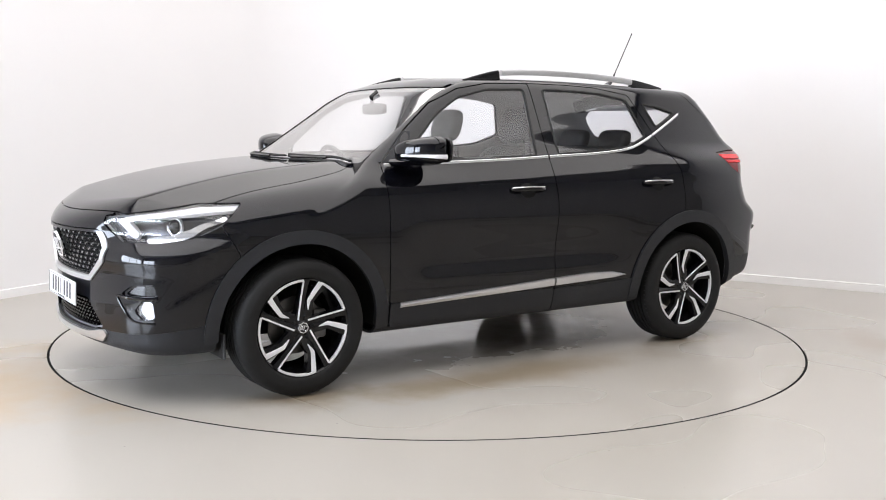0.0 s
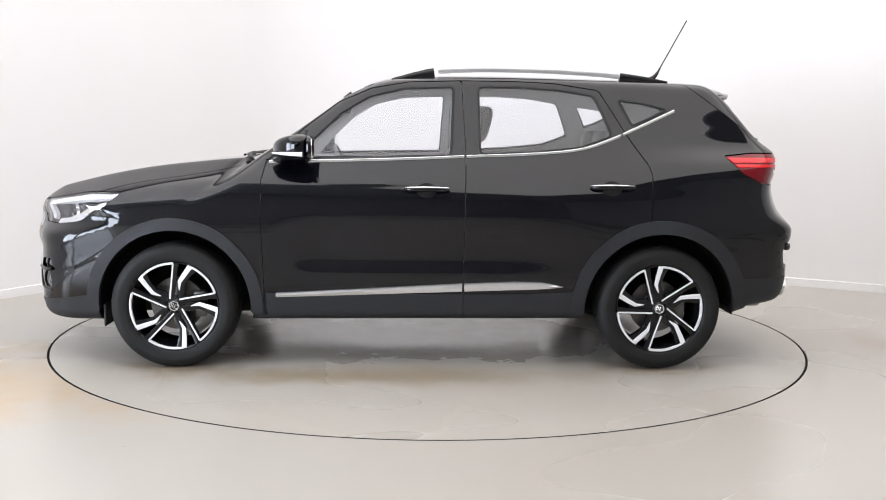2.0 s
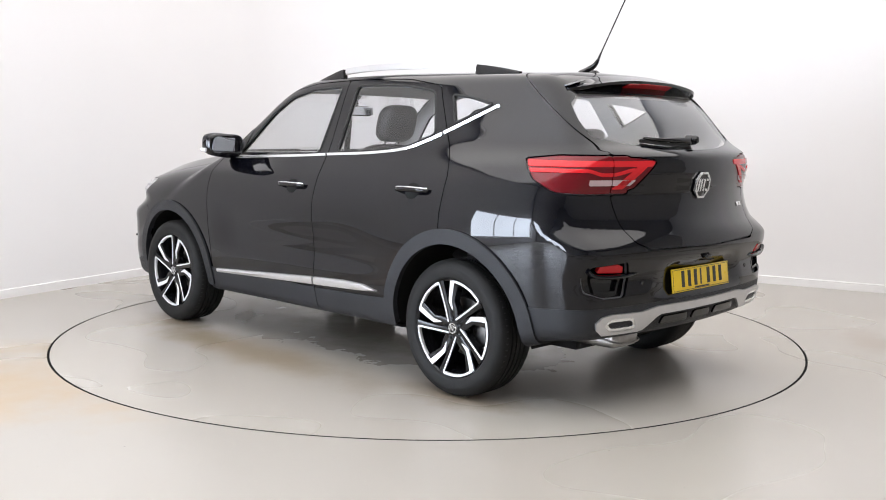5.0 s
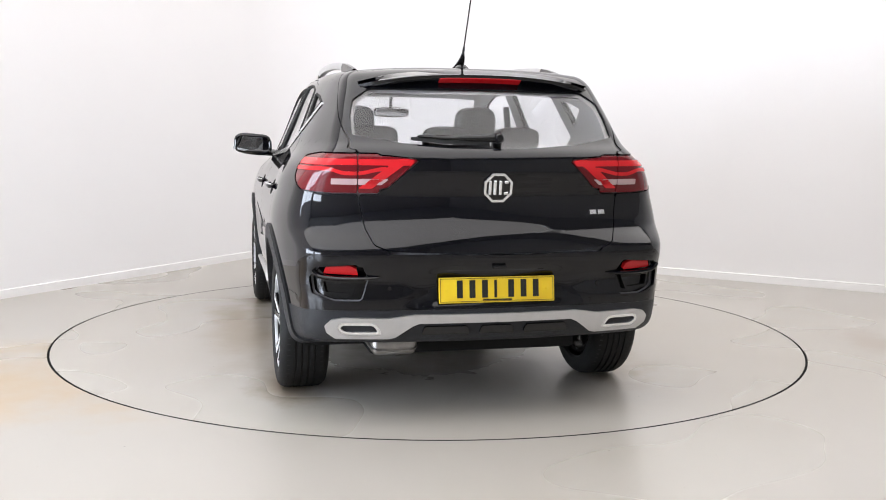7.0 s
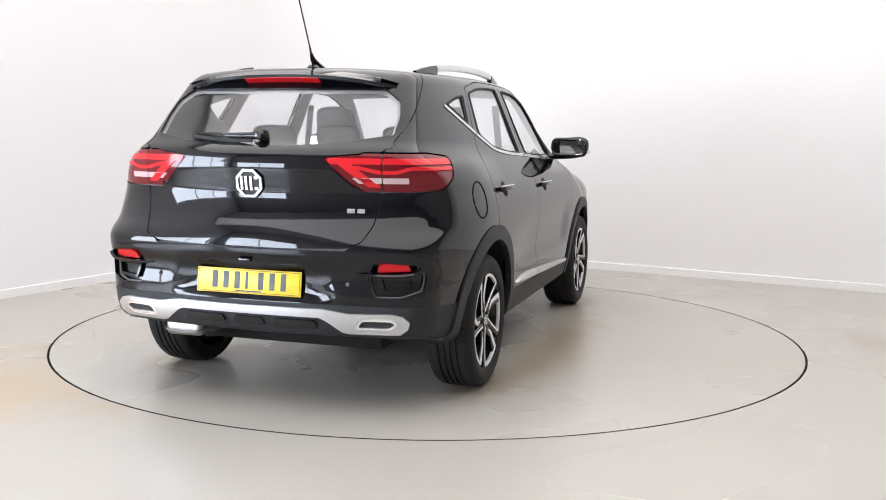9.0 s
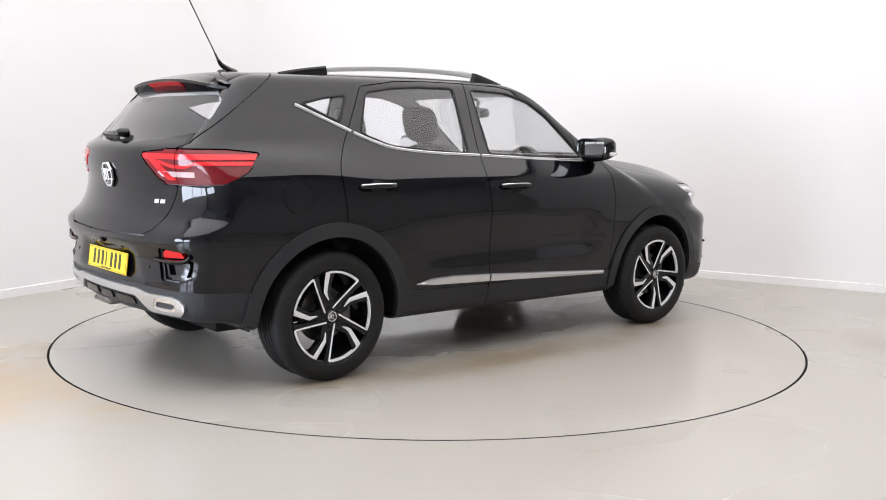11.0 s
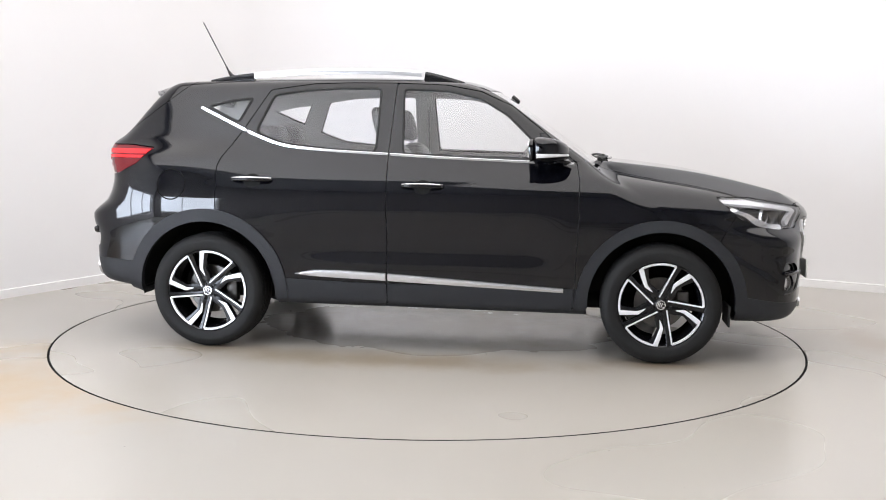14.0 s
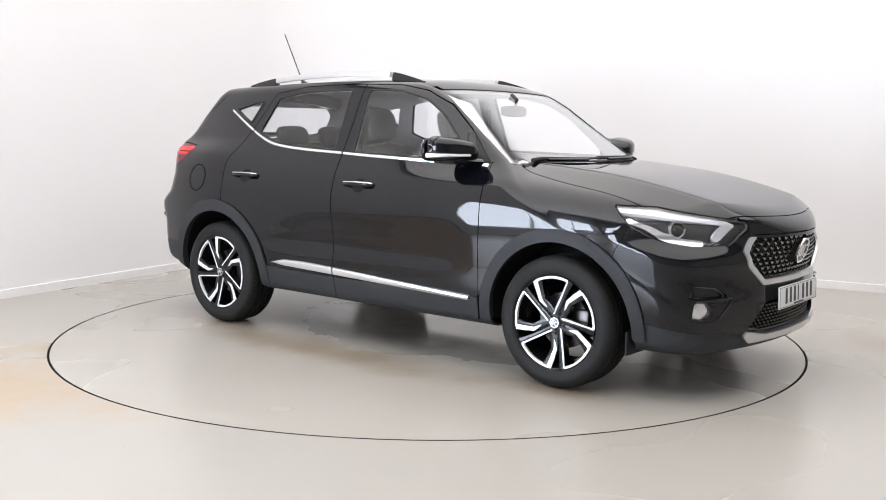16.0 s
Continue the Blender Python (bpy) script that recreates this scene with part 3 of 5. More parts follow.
def arch(x, z, r_front, r_rear):
    return np.minimum(np.hypot(x - WHEEL_X, z - WHEEL_Z) - r_front, np.hypot(x + WHEEL_X, z - WHEEL_Z) - r_rear)


def open_arch(x, y, z, grow=0.0):
    """Above zero inside the wheel openings."""
    return np.where(np.abs(y) > 0.45, -arch(x, z, 0.412 + grow, 0.418 + grow), -1)


G = 0.0025   # half a panel gap


def r_door(poly, glass):
    return lambda x, y, z: np.maximum.reduce([poly_sdf(x, z, poly) + G, -poly_sdf(x, z, glass), open_arch(x, y, z), np.where(y > 0.3, -1, 1), CLAD(x) - z])


def r_lamp(x, y, z):
    return np.maximum.reduce([poly_sdf(x, z, LAMP), np.where(y > 0.30, -1.0, 1.0), 0.44 - y])


def r_tail_lamp(x, y, z):
    back = np.maximum(poly_sdf(y, z, TAIL_LAMP), x + 1.9)
    side = np.maximum(poly_sdf(x, z, TAIL_SIDE), 0.5 - y)
    return np.minimum(back, side)


def r_hood(x, y, z):
    return np.maximum.reduce([np.abs(y) - HOOD_EDGE(x), x - (2.14 - 0.40 * y * y), 0.985 - 0.17 * y * y - x, np.where(z > 0.8, -1.0, 1.0)])


def r_screen(x, y, z):
    a = np.abs(y)
    return np.maximum.reduce([a - (0.672 - 0.29 * (z - 1.11)), x - (0.965 - 0.17 * a * a), 0.335 - 0.10 * a * a - x, np.where(z > 1.05, -1.0, 1.0)])


def r_roof(x, y, z):
    a = np.abs(y)
    return np.maximum.reduce([a - 0.53, x - (0.331 - 0.10 * a * a), -1.60 - x, np.where(z > 1.4, -1.0, 1.0)])


GATE_SEAM = hermite((1.0, 1.185, 1.27, 1.40, 1.53, 1.60), (-2.1, -1.94, -1.82, -1.645, -1.47, -1.37))


def r_gate(x, y, z):
    low = np.maximum(poly_sdf(y, z, TAILGATE), x + 1.55)
    high = (x - GATE_SEAM(z)) * 0.8
    return np.maximum(np.where(z > 1.185, high, low), -r_roof(x, y, z))


def r_front_bumper(x, y, z):
    a = np.abs(y)
    seam = np.maximum(1.60 - x, (z - 0.70) * 0.6 + 1.60 - x)
    return np.maximum.reduce([seam, z - 0.88 - 0.1 * (x - 2.0)])


def r_rear_bumper(x, y, z):
    return np.maximum(z - 0.742, x + 1.60)


def neg(f, g=G):
    return lambda x, y, z: -f(x, y, z) + g


def inset(f, g=G):
    return lambda x, y, z: f(x, y, z) + g


def both(*fs):
    return lambda x, y, z: np.maximum.reduce([f(x, y, z) for f in fs])


def flip(f, s):
    """The region on the other flank of the car."""
    return f if s > 0 else (lambda x, y, z: f(x, -y, z))


def sym(f):
    return lambda x, y, z: f(x, np.abs(y), z)


def r_clad(x, y, z):
    return np.maximum(z - CLAD(x), open_arch(x, y, z))


def r_quarter_glass(x, y, z):
    return np.maximum(poly_sdf(x, z, GLASS_Q), 0.3 - y)


def r_frame_side(x, y, z):
    """Everything of the flank that no other panel takes: sill, pillars, roof edge and rear quarter."""
    a = np.abs(y)
    cut = [0.0 - y, np.where((z > 1.0) & (x > 0.25), 0.57 - y, -1.0),
           -poly_sdf(x, z, FRONT_DOOR) + G, -poly_sdf(x, z, REAR_DOOR) + G,
           open_arch(x, y, z), CLAD(x) - z,
           -r_hood(x, y, z) + G, -r_screen(x, y, z) + G, -r_roof(x, y, z) + 0.001, -r_gate(x, y, z) + G,
           -r_front_bumper(x, y, z) + 0.001, -r_rear_bumper(x, y, z), -r_lamp(x, y, z) + G, -r_tail_lamp(x, y, z) + G, -r_quarter_glass(x, y, z)]
    return np.maximum.reduce(cut)


car = thing("car", "glossy black compact SUV with silver roof rails on a turntable", "car")
CAR_AT = (CAR_X, CAR_Y)


def build_body():
    hood = panel("bonnet", both(inset(r_hood), neg(sym(r_lamp))), M_PAINT, car, fine=2)
    panel("roof", r_roof, M_PAINT, car)
    gate = panel("tailgate", both(inset(r_gate), lambda x, y, z: -np.maximum(poly_sdf(y, z, REAR_GLASS), x + 1.5), neg(sym(r_tail_lamp))), M_PAINT, car)
    panel("rear_window", lambda x, y, z: np.maximum(poly_sdf(y, z, REAR_GLASS), x + 1.5) - 0.012, M_GLASS_REAR, gate, "dark tinted rear window", -0.005, 0).visible_shadow = False
    panel("windscreen", inset(r_screen, -0.004), M_SCREEN, car, "clear raked windscreen", -0.004, 0).visible_shadow = False
    holes = lambda x, y, z: np.maximum.reduce([-np.maximum(poly_sdf(y, z, GRILLE), 1.7 - x), -np.maximum(poly_sdf(y, z, LOW_GRILLE), 1.7 - x),
                                               -np.maximum(poly_sdf(np.abs(y), z, SLOT), 1.7 - x), -np.maximum(poly_sdf(np.abs(y), z, FOG), 1.7 - x)])
    arches = lambda x, y, z: open_arch(x, y, z)
    rear_holes = lambda x, y, z: -np.maximum(poly_sdf(np.abs(y), z, VENT), x + 1.8)
    panel("front_bumper", both(inset(r_front_bumper), holes, arches, neg(r_hood), neg(sym(r_lamp)), lambda x, y, z: CLAD(x) - z), M_PAINT, car)
    panel("front_valance", both(r_front_bumper, arches, holes, lambda x, y, z: z - CLAD(x) + 0.001), M_PLASTIC, car, "matt dark grey plastic")
    panel("rear_bumper", both(r_rear_bumper, arches, rear_holes, lambda x, y, z: CLAD(x) - z), M_PAINT, car)
    panel("rear_valance", both(r_rear_bumper, arches, lambda x, y, z: z - CLAD(x) + 0.001), M_PLASTIC, car, "matt dark grey plastic")
    for s in (1, -1):
        wing = lambda x, y, z: np.maximum(0.70 - x, z - 1.108)
        panel("front_wing", flip(both(r_frame_side, wing), s), M_PAINT, car)
        panel("body_side", flip(both(r_frame_side, neg(wing, 0.0)), s), M_PAINT, car)
        fd = panel("front_door", flip(r_door(FRONT_DOOR, GLASS_F), s), M_PAINT, car)
        rd = panel("rear_door", flip(r_door(REAR_DOOR, GLASS_R), s), M_PAINT, car)
        for door, poly, glass, gm in ((fd, FRONT_DOOR, GLASS_F, M_GLASS), (rd, REAR_DOOR, GLASS_R, M_GLASS_REAR)):
            pane = panel("window", flip(lambda x, y, z: np.maximum(poly_sdf(x, z, glass) - 0.012, 0.3 - y), s), gm, door, "", -0.006, 0)
            pane.visible_shadow = False
            panel("sill_cladding", flip(lambda x, y, z: np.maximum.reduce([poly_sdf(x, z, poly) + G, open_arch(x, y, z), z - CLAD(x), 0.3 - y]), s), M_PLASTIC, door, "matt dark grey plastic cladding", 0.006)
        panel("quarter_window", flip(lambda x, y, z: r_quarter_glass(x, y, z) - 0.01, s), M_GLASS_REAR, car, "", -0.005, 0).visible_shadow = False
        panel("sill", flip(lambda x, y, z: np.maximum.reduce([z - CLAD(x), open_arch(x, y, z), -poly_sdf(x, z, FRONT_DOOR) + G, -poly_sdf(x, z, REAR_DOOR) + G, -r_front_bumper(x, y, z), -r_rear_bumper(x, y, z), 0.3 - y]), s), M_PLASTIC, car, "matt dark grey plastic sill")
        for front in (True, False):
            cx, r0, r1 = (WHEEL_X, 0.402, 0.466) if front else (-WHEEL_X, 0.406, 0.478)
            panel("arch_trim", flip(lambda x, y, z: np.maximum.reduce([np.hypot(x - cx, z - WHEEL_Z) - r1, r0 - np.hypot(x - cx, z - WHEEL_Z), 0.3 - y, 0.29 - z]), s), M_PLASTIC, car, "matt dark grey wheel arch trim", 0.011, 0.03)
    # lining behind the skin, with the window openings left out
    def lining(x, y, z):
        a = np.abs(y)
        return np.maximum.reduce([-poly_sdf(x, z, GLASS_F) * np.where(a > 0.3, 1, 0) - np.where(a > 0.3, 0, 1), np.where(a > 0.3, -poly_sdf(x, z, GLASS_R), -1), np.where(a > 0.3, -poly_sdf(x, z, GLASS_Q), -1),
                                  -np.maximum(poly_sdf(y, z, REAR_GLASS), x + 1.5) - 0.01, -r_screen(x, y, z) - 0.01, open_arch(x, y, z, 0.01), -sym(r_lamp)(x, y, z), -np.maximum(poly_sdf(y, z, GRILLE), 1.7 - x), -np.maximum(poly_sdf(y, z, LOW_GRILLE), 1.7 - x) - 0.005,
                                  -np.maximum(poly_sdf(a, z, SLOT), 1.7 - x) - 0.005, -np.maximum(poly_sdf(a, z, FOG), 1.7 - x) - 0.005, -np.maximum(poly_sdf(a, z, VENT), x + 1.8) - 0.005, np.where(z > 0.25, -1, 1)])
    panel("inner_shell", both(lining, lambda x, y, z: z - 1.10), M_LINING, car, "dark interior lining", -0.022, 0)
    panel("headliner", both(lining, lambda x, y, z: 1.10 - z), M_HEADLINER, car, "pale grey cloth headliner and pillar trim", -0.022, 0)


build_body()



# ---- the car: fittings ----
def root_between(f, lo, hi):
    """Where f changes sign between lo (inside) and hi (outside)."""
    for _ in range(40):
        mid = (lo + hi) / 2
        lo, hi = (mid, hi) if f(mid) < 0 else (lo, mid)
    return lo


def num(f):
    return float(np.asarray(f).reshape(-1)[0])


def skin_y(x, z):
    return root_between(lambda v: num(body(np.array([x]), np.array([v]), np.array([z]))), 0.2, 1.1)


def skin_front(y, z):
    return root_between(lambda v: num(body(np.array([v]), np.array([y]), np.array([z]))), 1.0, 2.5)


def skin_rear(y, z):
    return -root_between(lambda v: num(body(np.array([-v]), np.array([y]), np.array([z]))), 1.0, 2.5)


def skin_top(x, y):
    return root_between(lambda v: num(body(np.array([x]), np.array([y]), np.array([v]))), 0.5, 1.9)


def dense(pts, n=6):
    """A smooth run through the given points."""
    out = []
    p = [Vector(q) for q in pts]
    for i in range(len(p) - 1):
        a, b, c, d = p[max(i - 1, 0)], p[i], p[i + 1], p[min(i + 2, len(p) - 1)]
        for k in range(n):
            t = k / n
            out.append(0.5 * ((2 * b) + (c - a) * t + (2 * a - 5 * b + 4 * c - d) * t * t + (3 * b - a - 3 * c + d) * t**3))
    return out + [p[-1]]


def on_flank(pts, s, lift=0.0):
    """Points (x, z) laid onto the car's flank."""
    return [Vector((p[0], s * (skin_y(p[0], p[1]) + lift), p[1])) for p in pts]


def flat_section(w, h):
    return [(-w / 2, -h / 2), (w / 2, -h / 2), (w / 2, h / 2 - w / 4), (w / 4, h / 2), (-w / 4, h / 2), (-w / 2, h / 2 - w / 4)]


def polyline_distance(px, pz, pts):
    d = np.full(px.shape, 1e9)
    for (ax, az), (bx, bz) in zip(pts, pts[1:]):
        ex, ez = bx - ax, bz - az
        t = np.clip(((px - ax) * ex + (pz - az) * ez) / (ex * ex + ez * ez), 0, 1)
        d = np.minimum(d, np.hypot(px - ax - ex * t, pz - az - ez * t))
    return d


def octagon(r):
    return [(r * math.cos(math.pi / 8 + math.pi / 4 * k), r * math.sin(math.pi / 8 + math.pi / 4 * k)) for k in range(8)]


def facing(place, outward):
    """A pose at the place whose -y looks outwards and whose z stays as upright as it can."""
    y = -Vector(outward).normalized()
    x = y.cross(Vector((0, 0, 1))).normalized()
    z = x.cross(y)
    m = Matrix((x, y, z)).transposed().to_4x4()
    return Matrix.Translation(place) @ m


def skin_pose(place, lift):
    """Flush on the body skin at a place of it."""
    n = gradient(np.array([place]))[0]
    n = Vector(n).normalized()
    return facing(Vector(place) + n * lift, n)


def build_badge(parent, m, r):
    """An eight-sided maker's plate: bright rim, dark field and plain bars; it faces -y."""
    b = part("badge", prism(octagon(r * 0.86), 0.006), M_GLOSS, parent, "eight-sided silver maker's badge", m)
    bm = bmesh.new()
    o, i = octagon(r), octagon(r * 0.84)
    for k in range(8):
        j = (k + 1) % 8
        a = [bm.verts.new((p[0], y, p[1])) for y in (-0.006, 0.004) for p in (o[k], o[j], i[j], i[k])]
        for f in ((0, 1, 2, 3), (4, 5, 6, 7), (0, 1, 5, 4), (2, 3, 7, 6)):
            bm.faces.new([a[q] for q in f])
    bmesh.ops.remove_doubles(bm, verts=bm.verts, dist=1e-5)
    part("badge_rim", bm, M_CHROME, b, smooth=False)
    for x0, x1, z0, z1 in ((-0.62, -0.44, -0.45, 0.45), (-0.30, -0.12, -0.45, 0.45), (0.06, 0.24, -0.45, 0.45), (0.40, 0.66, 0.27, 0.45), (0.40, 0.66, -0.45, -0.27)):
        bm = bmesh.new()
        box(bm, x0 * r, x1 * r, -0.006, 0.001, z0 * r, z1 * r, 0.001, 1)
        part("badge_bar", bm, M_CHROME, b, smooth=False)
    return b


def build_plate(parent, m, material, label):
    """A number plate, 520 by 111 mm, with plain bars for its characters; it faces -y."""
    bm = bmesh.new()
    box(bm, -0.26, 0.26, -0.004, 0.004, -0.0555, 0.0555, 0.003, 2)
    p = part("number_plate", bm, material, parent, label, m)
    edge = [(-0.253, -0.049), (0.253, -0.049), (0.253, 0.049), (-0.253, 0.049)]
    for (x0, z0), (x1, z1) in zip(edge, edge[1:] + edge[:1]):
        bm = bmesh.new()
        box(bm, min(x0, x1) - 0.001, max(x0, x1) + 0.001, -0.0052, -0.004, min(z0, z1) - 0.001, max(z0, z1) + 0.001)
        part("border_line", bm, M_INK, p, smooth=False)
    for k, x in enumerate((-0.168, -0.112, -0.056, -0.008, 0.062, 0.118, 0.174)):
        bm = bmesh.new()
        w = 0.013 if k != 3 else 0.006
        box(bm, x - w, x + w, -0.0055, -0.004, -0.034, 0.042)
        part("character_bar", bm, M_INK, p, smooth=False)
    bm = bmesh.new()
    box(bm, -0.065, 0.065, -0.0055, -0.004, -0.0465, -0.0405)
    part("small_print_bar", bm, M_INK, p, smooth=False)
    for x in (-0.225, 0.225):
        part("screw_cap", spin([(0.0005, -0.0065), (0.005, -0.006), (0.0065, -0.004)], 12), material, p, m=pose(x, 0, 0))


# wheels -----------------------------------------------------------------
def polar(r, deg):
    return Vector((r * math.cos(radians(deg)), 0, r * math.sin(radians(deg))))


def face_y(r):
    """How far out the wheel's face lies at a radius."""
    return -0.088 - 0.016 * (r / 0.23) ** 2


def ribbon(pts, widths, depth, lift):
    """A flat bevelled band in the wheel's face through points of the x-z plane."""
    bm = bmesh.new()
    rings = []
    for i, p in enumerate(pts):
        t = (pts[min(i + 1, len(pts) - 1)] - pts[max(i - 1, 0)]).normalized()
        n = Vector((-t.z, 0, t.x))
        w = widths[i] / 2
        y = face_y(p.length) - lift
        ring = []
        for a, d in ((-w, depth), (-w, 0.0015), (-w * 0.8, 0), (w * 0.8, 0), (w, 0.0015), (w, depth)):
            q = p + n * a
            ring.append(bm.verts.new((q.x, y + d, q.z)))
        rings.append(ring)
    for a, b in zip(rings, rings[1:]):
        for j in range(5):
            bm.faces.new((a[j], a[j + 1], b[j + 1], b[j]))
    bm.faces.new(rings[0])
    bm.faces.new(rings[-1][::-1])
    return bm


def build_wheel(parent, m, phase):
    barrel = [(0.2, 0.09), (0.205, 0.04), (0.208, -0.04), (0.222, -0.075), (0.228, -0.098), (0.236, -0.104), (0.240, -0.10), (0.240, -0.07), (0.222, 0.09), (0.2, 0.09)]
    wheel = part("wheel", spin(barrel, 72), M_RIMBLACK, parent, "machined alloy wheel with gloss black pockets", m)
    prof = [(0.236, -0.098), (0.243, -0.109), (0.25, -0.112), (0.285, -0.1165), (0.29, -0.1155), (0.310, -0.110), (0.322, -0.098), (0.329, -0.083), (0.3325, -0.055)]
    for g in (-0.045, -0.015, 0.015, 0.045):
        prof += [(0.3325, g - 0.005), (0.3255, g - 0.0035), (0.3255, g + 0.0035), (0.3325, g + 0.005)]
    prof += [(0.3325, 0.055), (0.329, 0.083), (0.322, 0.098), (0.310, 0.110), (0.29, 0.1155), (0.25, 0.112), (0.24, 0.10)]
    tyre = part("tyre", spin(prof, 110), M_TYRE, wheel, "black road tyre with grooved tread")
    bm = bmesh.new()
    for k in range(72):
        for sy in (-1, 1):
            box(bm, -0.003, 0.003, sy * 0.070 - 0.013, sy * 0.070 + 0.013, 0.318, 0.3305, m=Matrix.Rotation(2 * math.pi * (k + 0.5 * (sy > 0)) / 72, 4, "Y"))
    part("tread_block", bm, M_RUBBER, tyre, smooth=False)["kind"] = "stuff"
    part("hub", spin([(0.0005, -0.092), (0.024, -0.092), (0.030, -0.089), (0.036, -0.084), (0.062, -0.080), (0.072, -0.07), (0.074, -0.02)], 40), M_RIMBLACK, wheel)
    build_badge(wheel, pose(0, -0.094, 0, 0, 20, 0), 0.027)
    for k in range(5):
        a = phase + 72 * k
        nut = part("wheel_nut", spin([(0.0005, -0.094), (0.008, -0.093), (0.0095, -0.088), (0.0095, -0.07)], 6), M_DARK, wheel, m=pose(*polar(0.052, a + 60)))
        thin = [polar(0.043, a + 32).lerp(polar(0.226, a), t / 6) for t in range(7)]
        rim_arc = [polar(0.227, a + 49 * t / 10) for t in range(11)]
        kink = [polar(0.229, a + 49), polar(0.18, a + 52.8), polar(0.131, a + 58.5), polar(0.108, a + 56.5), polar(0.086, a + 53)]
        part("spoke_edge", ribbon(thin, [0.009] * 7, 0.02, 0.002), M_ALLOY, wheel, "bright machined spoke edge", smooth=False)
        part("rim_edge", ribbon(rim_arc, [0.012] * 11, 0.015, 0.002), M_ALLOY, wheel, "bright machined rim arc", smooth=False)
        part("spoke_bend", ribbon(kink, [0.027, 0.024, 0.020, 0.012, 0.003], 0.02, 0.002), M_ALLOY, wheel, "bright machined spoke bend", smooth=False)
        under1 = [polar(0.03, a + 40).lerp(polar(0.232, a - 3), t / 5) for t in range(6)]
        under2 = [polar(0.04, a + 44), polar(0.086, a + 51), polar(0.131, a + 56), polar(0.18, a + 50), polar(0.232, a + 46)]
        part("spoke", ribbon(under1, [0.04, 0.036, 0.03, 0.03, 0.032, 0.04], 0.045, 0.0), M_RIMBLACK, wheel)
        part("spoke", ribbon(under2, [0.045, 0.045, 0.04, 0.045, 0.06], 0.04, 0.0), M_RIMBLACK, wheel)
    part("brake_disc", spin([(0.05, -0.03), (0.075, -0.032), (0.078, -0.012), (0.14, -0.012), (0.142, 0.004), (0.07, 0.006)], 48), M_BRAKE, wheel, "grey steel brake disc")
    bm = bmesh.new()
    box(bm, 0.085, 0.155, -0.035, 0.03, -0.07, 0.07, 0.012, 2)
    part("brake_caliper", bm, M_BRAKE, wheel)
    return wheel


for sx, sy, ph in ((1, 1, 90), (-1, 1, 41), (1, -1, 71), (-1, -1, 48)):
    build_wheel(car, pose(sx * WHEEL_X, sy * 0.757 + (0.02 * sy if sx < 0 else 0), WHEEL_Z, 0, 0, 180 if sy > 0 else 0), ph)
    # liner inside the wing
    bm = bmesh.new()
    rows = []
    rim = [(sx * WHEEL_X + 0.424 * math.cos(radians(a)), WHEEL_Z + 0.424 * math.sin(radians(a))) for a in range(-6, 187, 12)]
    rows.append([bm.verts.new((x, sy * 0.50, z)) for x, z in rim])
    rows.append([bm.verts.new((x, sy * (num(half_width(np.array([x]), np.array([z]))) - 0.03), z)) for x, z in rim])
    for a, b in zip(zip(rows[0], rows[0][1:]), zip(rows[1], rows[1][1:])):
        bm.faces.new((a[0], a[1], b[1], b[0]))
    bm.faces.new(rows[0])
    part("wheel_arch_liner", bm, M_DARK, car, "black wheel arch liner")

bm = bmesh.new()
box(bm, -1.75, 1.85, -0.50, 0.50, 0.24, 0.36, 0.02, 2)
box(bm, -0.80, 0.80, -0.74, 0.74, 0.262, 0.36, 0.02, 2)
part("underbody", bm, M_DARK, car, "black underbody tray")
for y in (0.70, -0.70):
    bm = bmesh.new()
    box(bm, 1.66, 1.672, y - 0.11, y + 0.11, 0.212, 0.33, 0.004, 1)
    part("air_deflector", bm, M_RUBBER, car, "black rubber air deflector", pose(0, 0, 0))

# flanks -----------------------------------------------------------------
BELT = [(0.80, 1.093), (0.55, 1.101), (0.28, 1.110), (0.0, 1.121), (-0.26, 1.134), (-0.60, 1.150), (-0.85, 1.176), (-1.01, 1.225), (-1.17, 1.293), (-1.385, 1.390)]
doors = {(o.name.split(".")[0], 1 if o.data.vertices[0].co.y > 0 else -1): o for o in car.children if o.name.startswith(("front_door", "rear_door"))}


def handle(door, s, x0, z):
    """Door pull with a bright top strip over a finger cup, whose shade is a matt black bulge."""
    mid = x0 - 0.11
    y0 = skin_y(mid, z)
    # no hollow here: the recess's darkness is put in as matt black
    cup_shade = bmesh.new()
    bmesh.ops.create_uvsphere(cup_shade, u_segments=24, v_segments=12, radius=1)
    for v in cup_shade.verts:
        v.co = Vector((mid + v.co.x * 0.052, s * (skin_y(mid + v.co.x * 0.052, z - 0.008 + v.co.z * 0.040) - 0.0005 + v.co.y * 0.006), z - 0.008 + v.co.z * 0.040))
    h = part("door_handle", cup_shade, M_DARK, door, "black door handle with chrome strip")
    grip = dense([(x0, s * (skin_y(x0, z) + 0.004), z - 0.004), (x0 - 0.03, s * (y0 + 0.026), z), (mid, s * (y0 + 0.032), z + 0.002), (x0 - 0.19, s * (y0 + 0.027), z), (x0 - 0.225, s * (skin_y(x0 - 0.22, z) + 0.006), z - 0.003)], 6)
    part("grip", sweep(grip, lambda t: ring_section(1, 12, 0.011, 0.0135 - 0.005 * abs(2 * t - 1) ** 3)), M_PAINT, h)
    strip = [p + Vector((0, s * 0.007, 0.011)) for p in grip]
    part("chrome_strip", sweep(strip, lambda t: ring_section(1, 8, 0.004, 0.0036)), M_CHROME, h, "bright chrome strip")


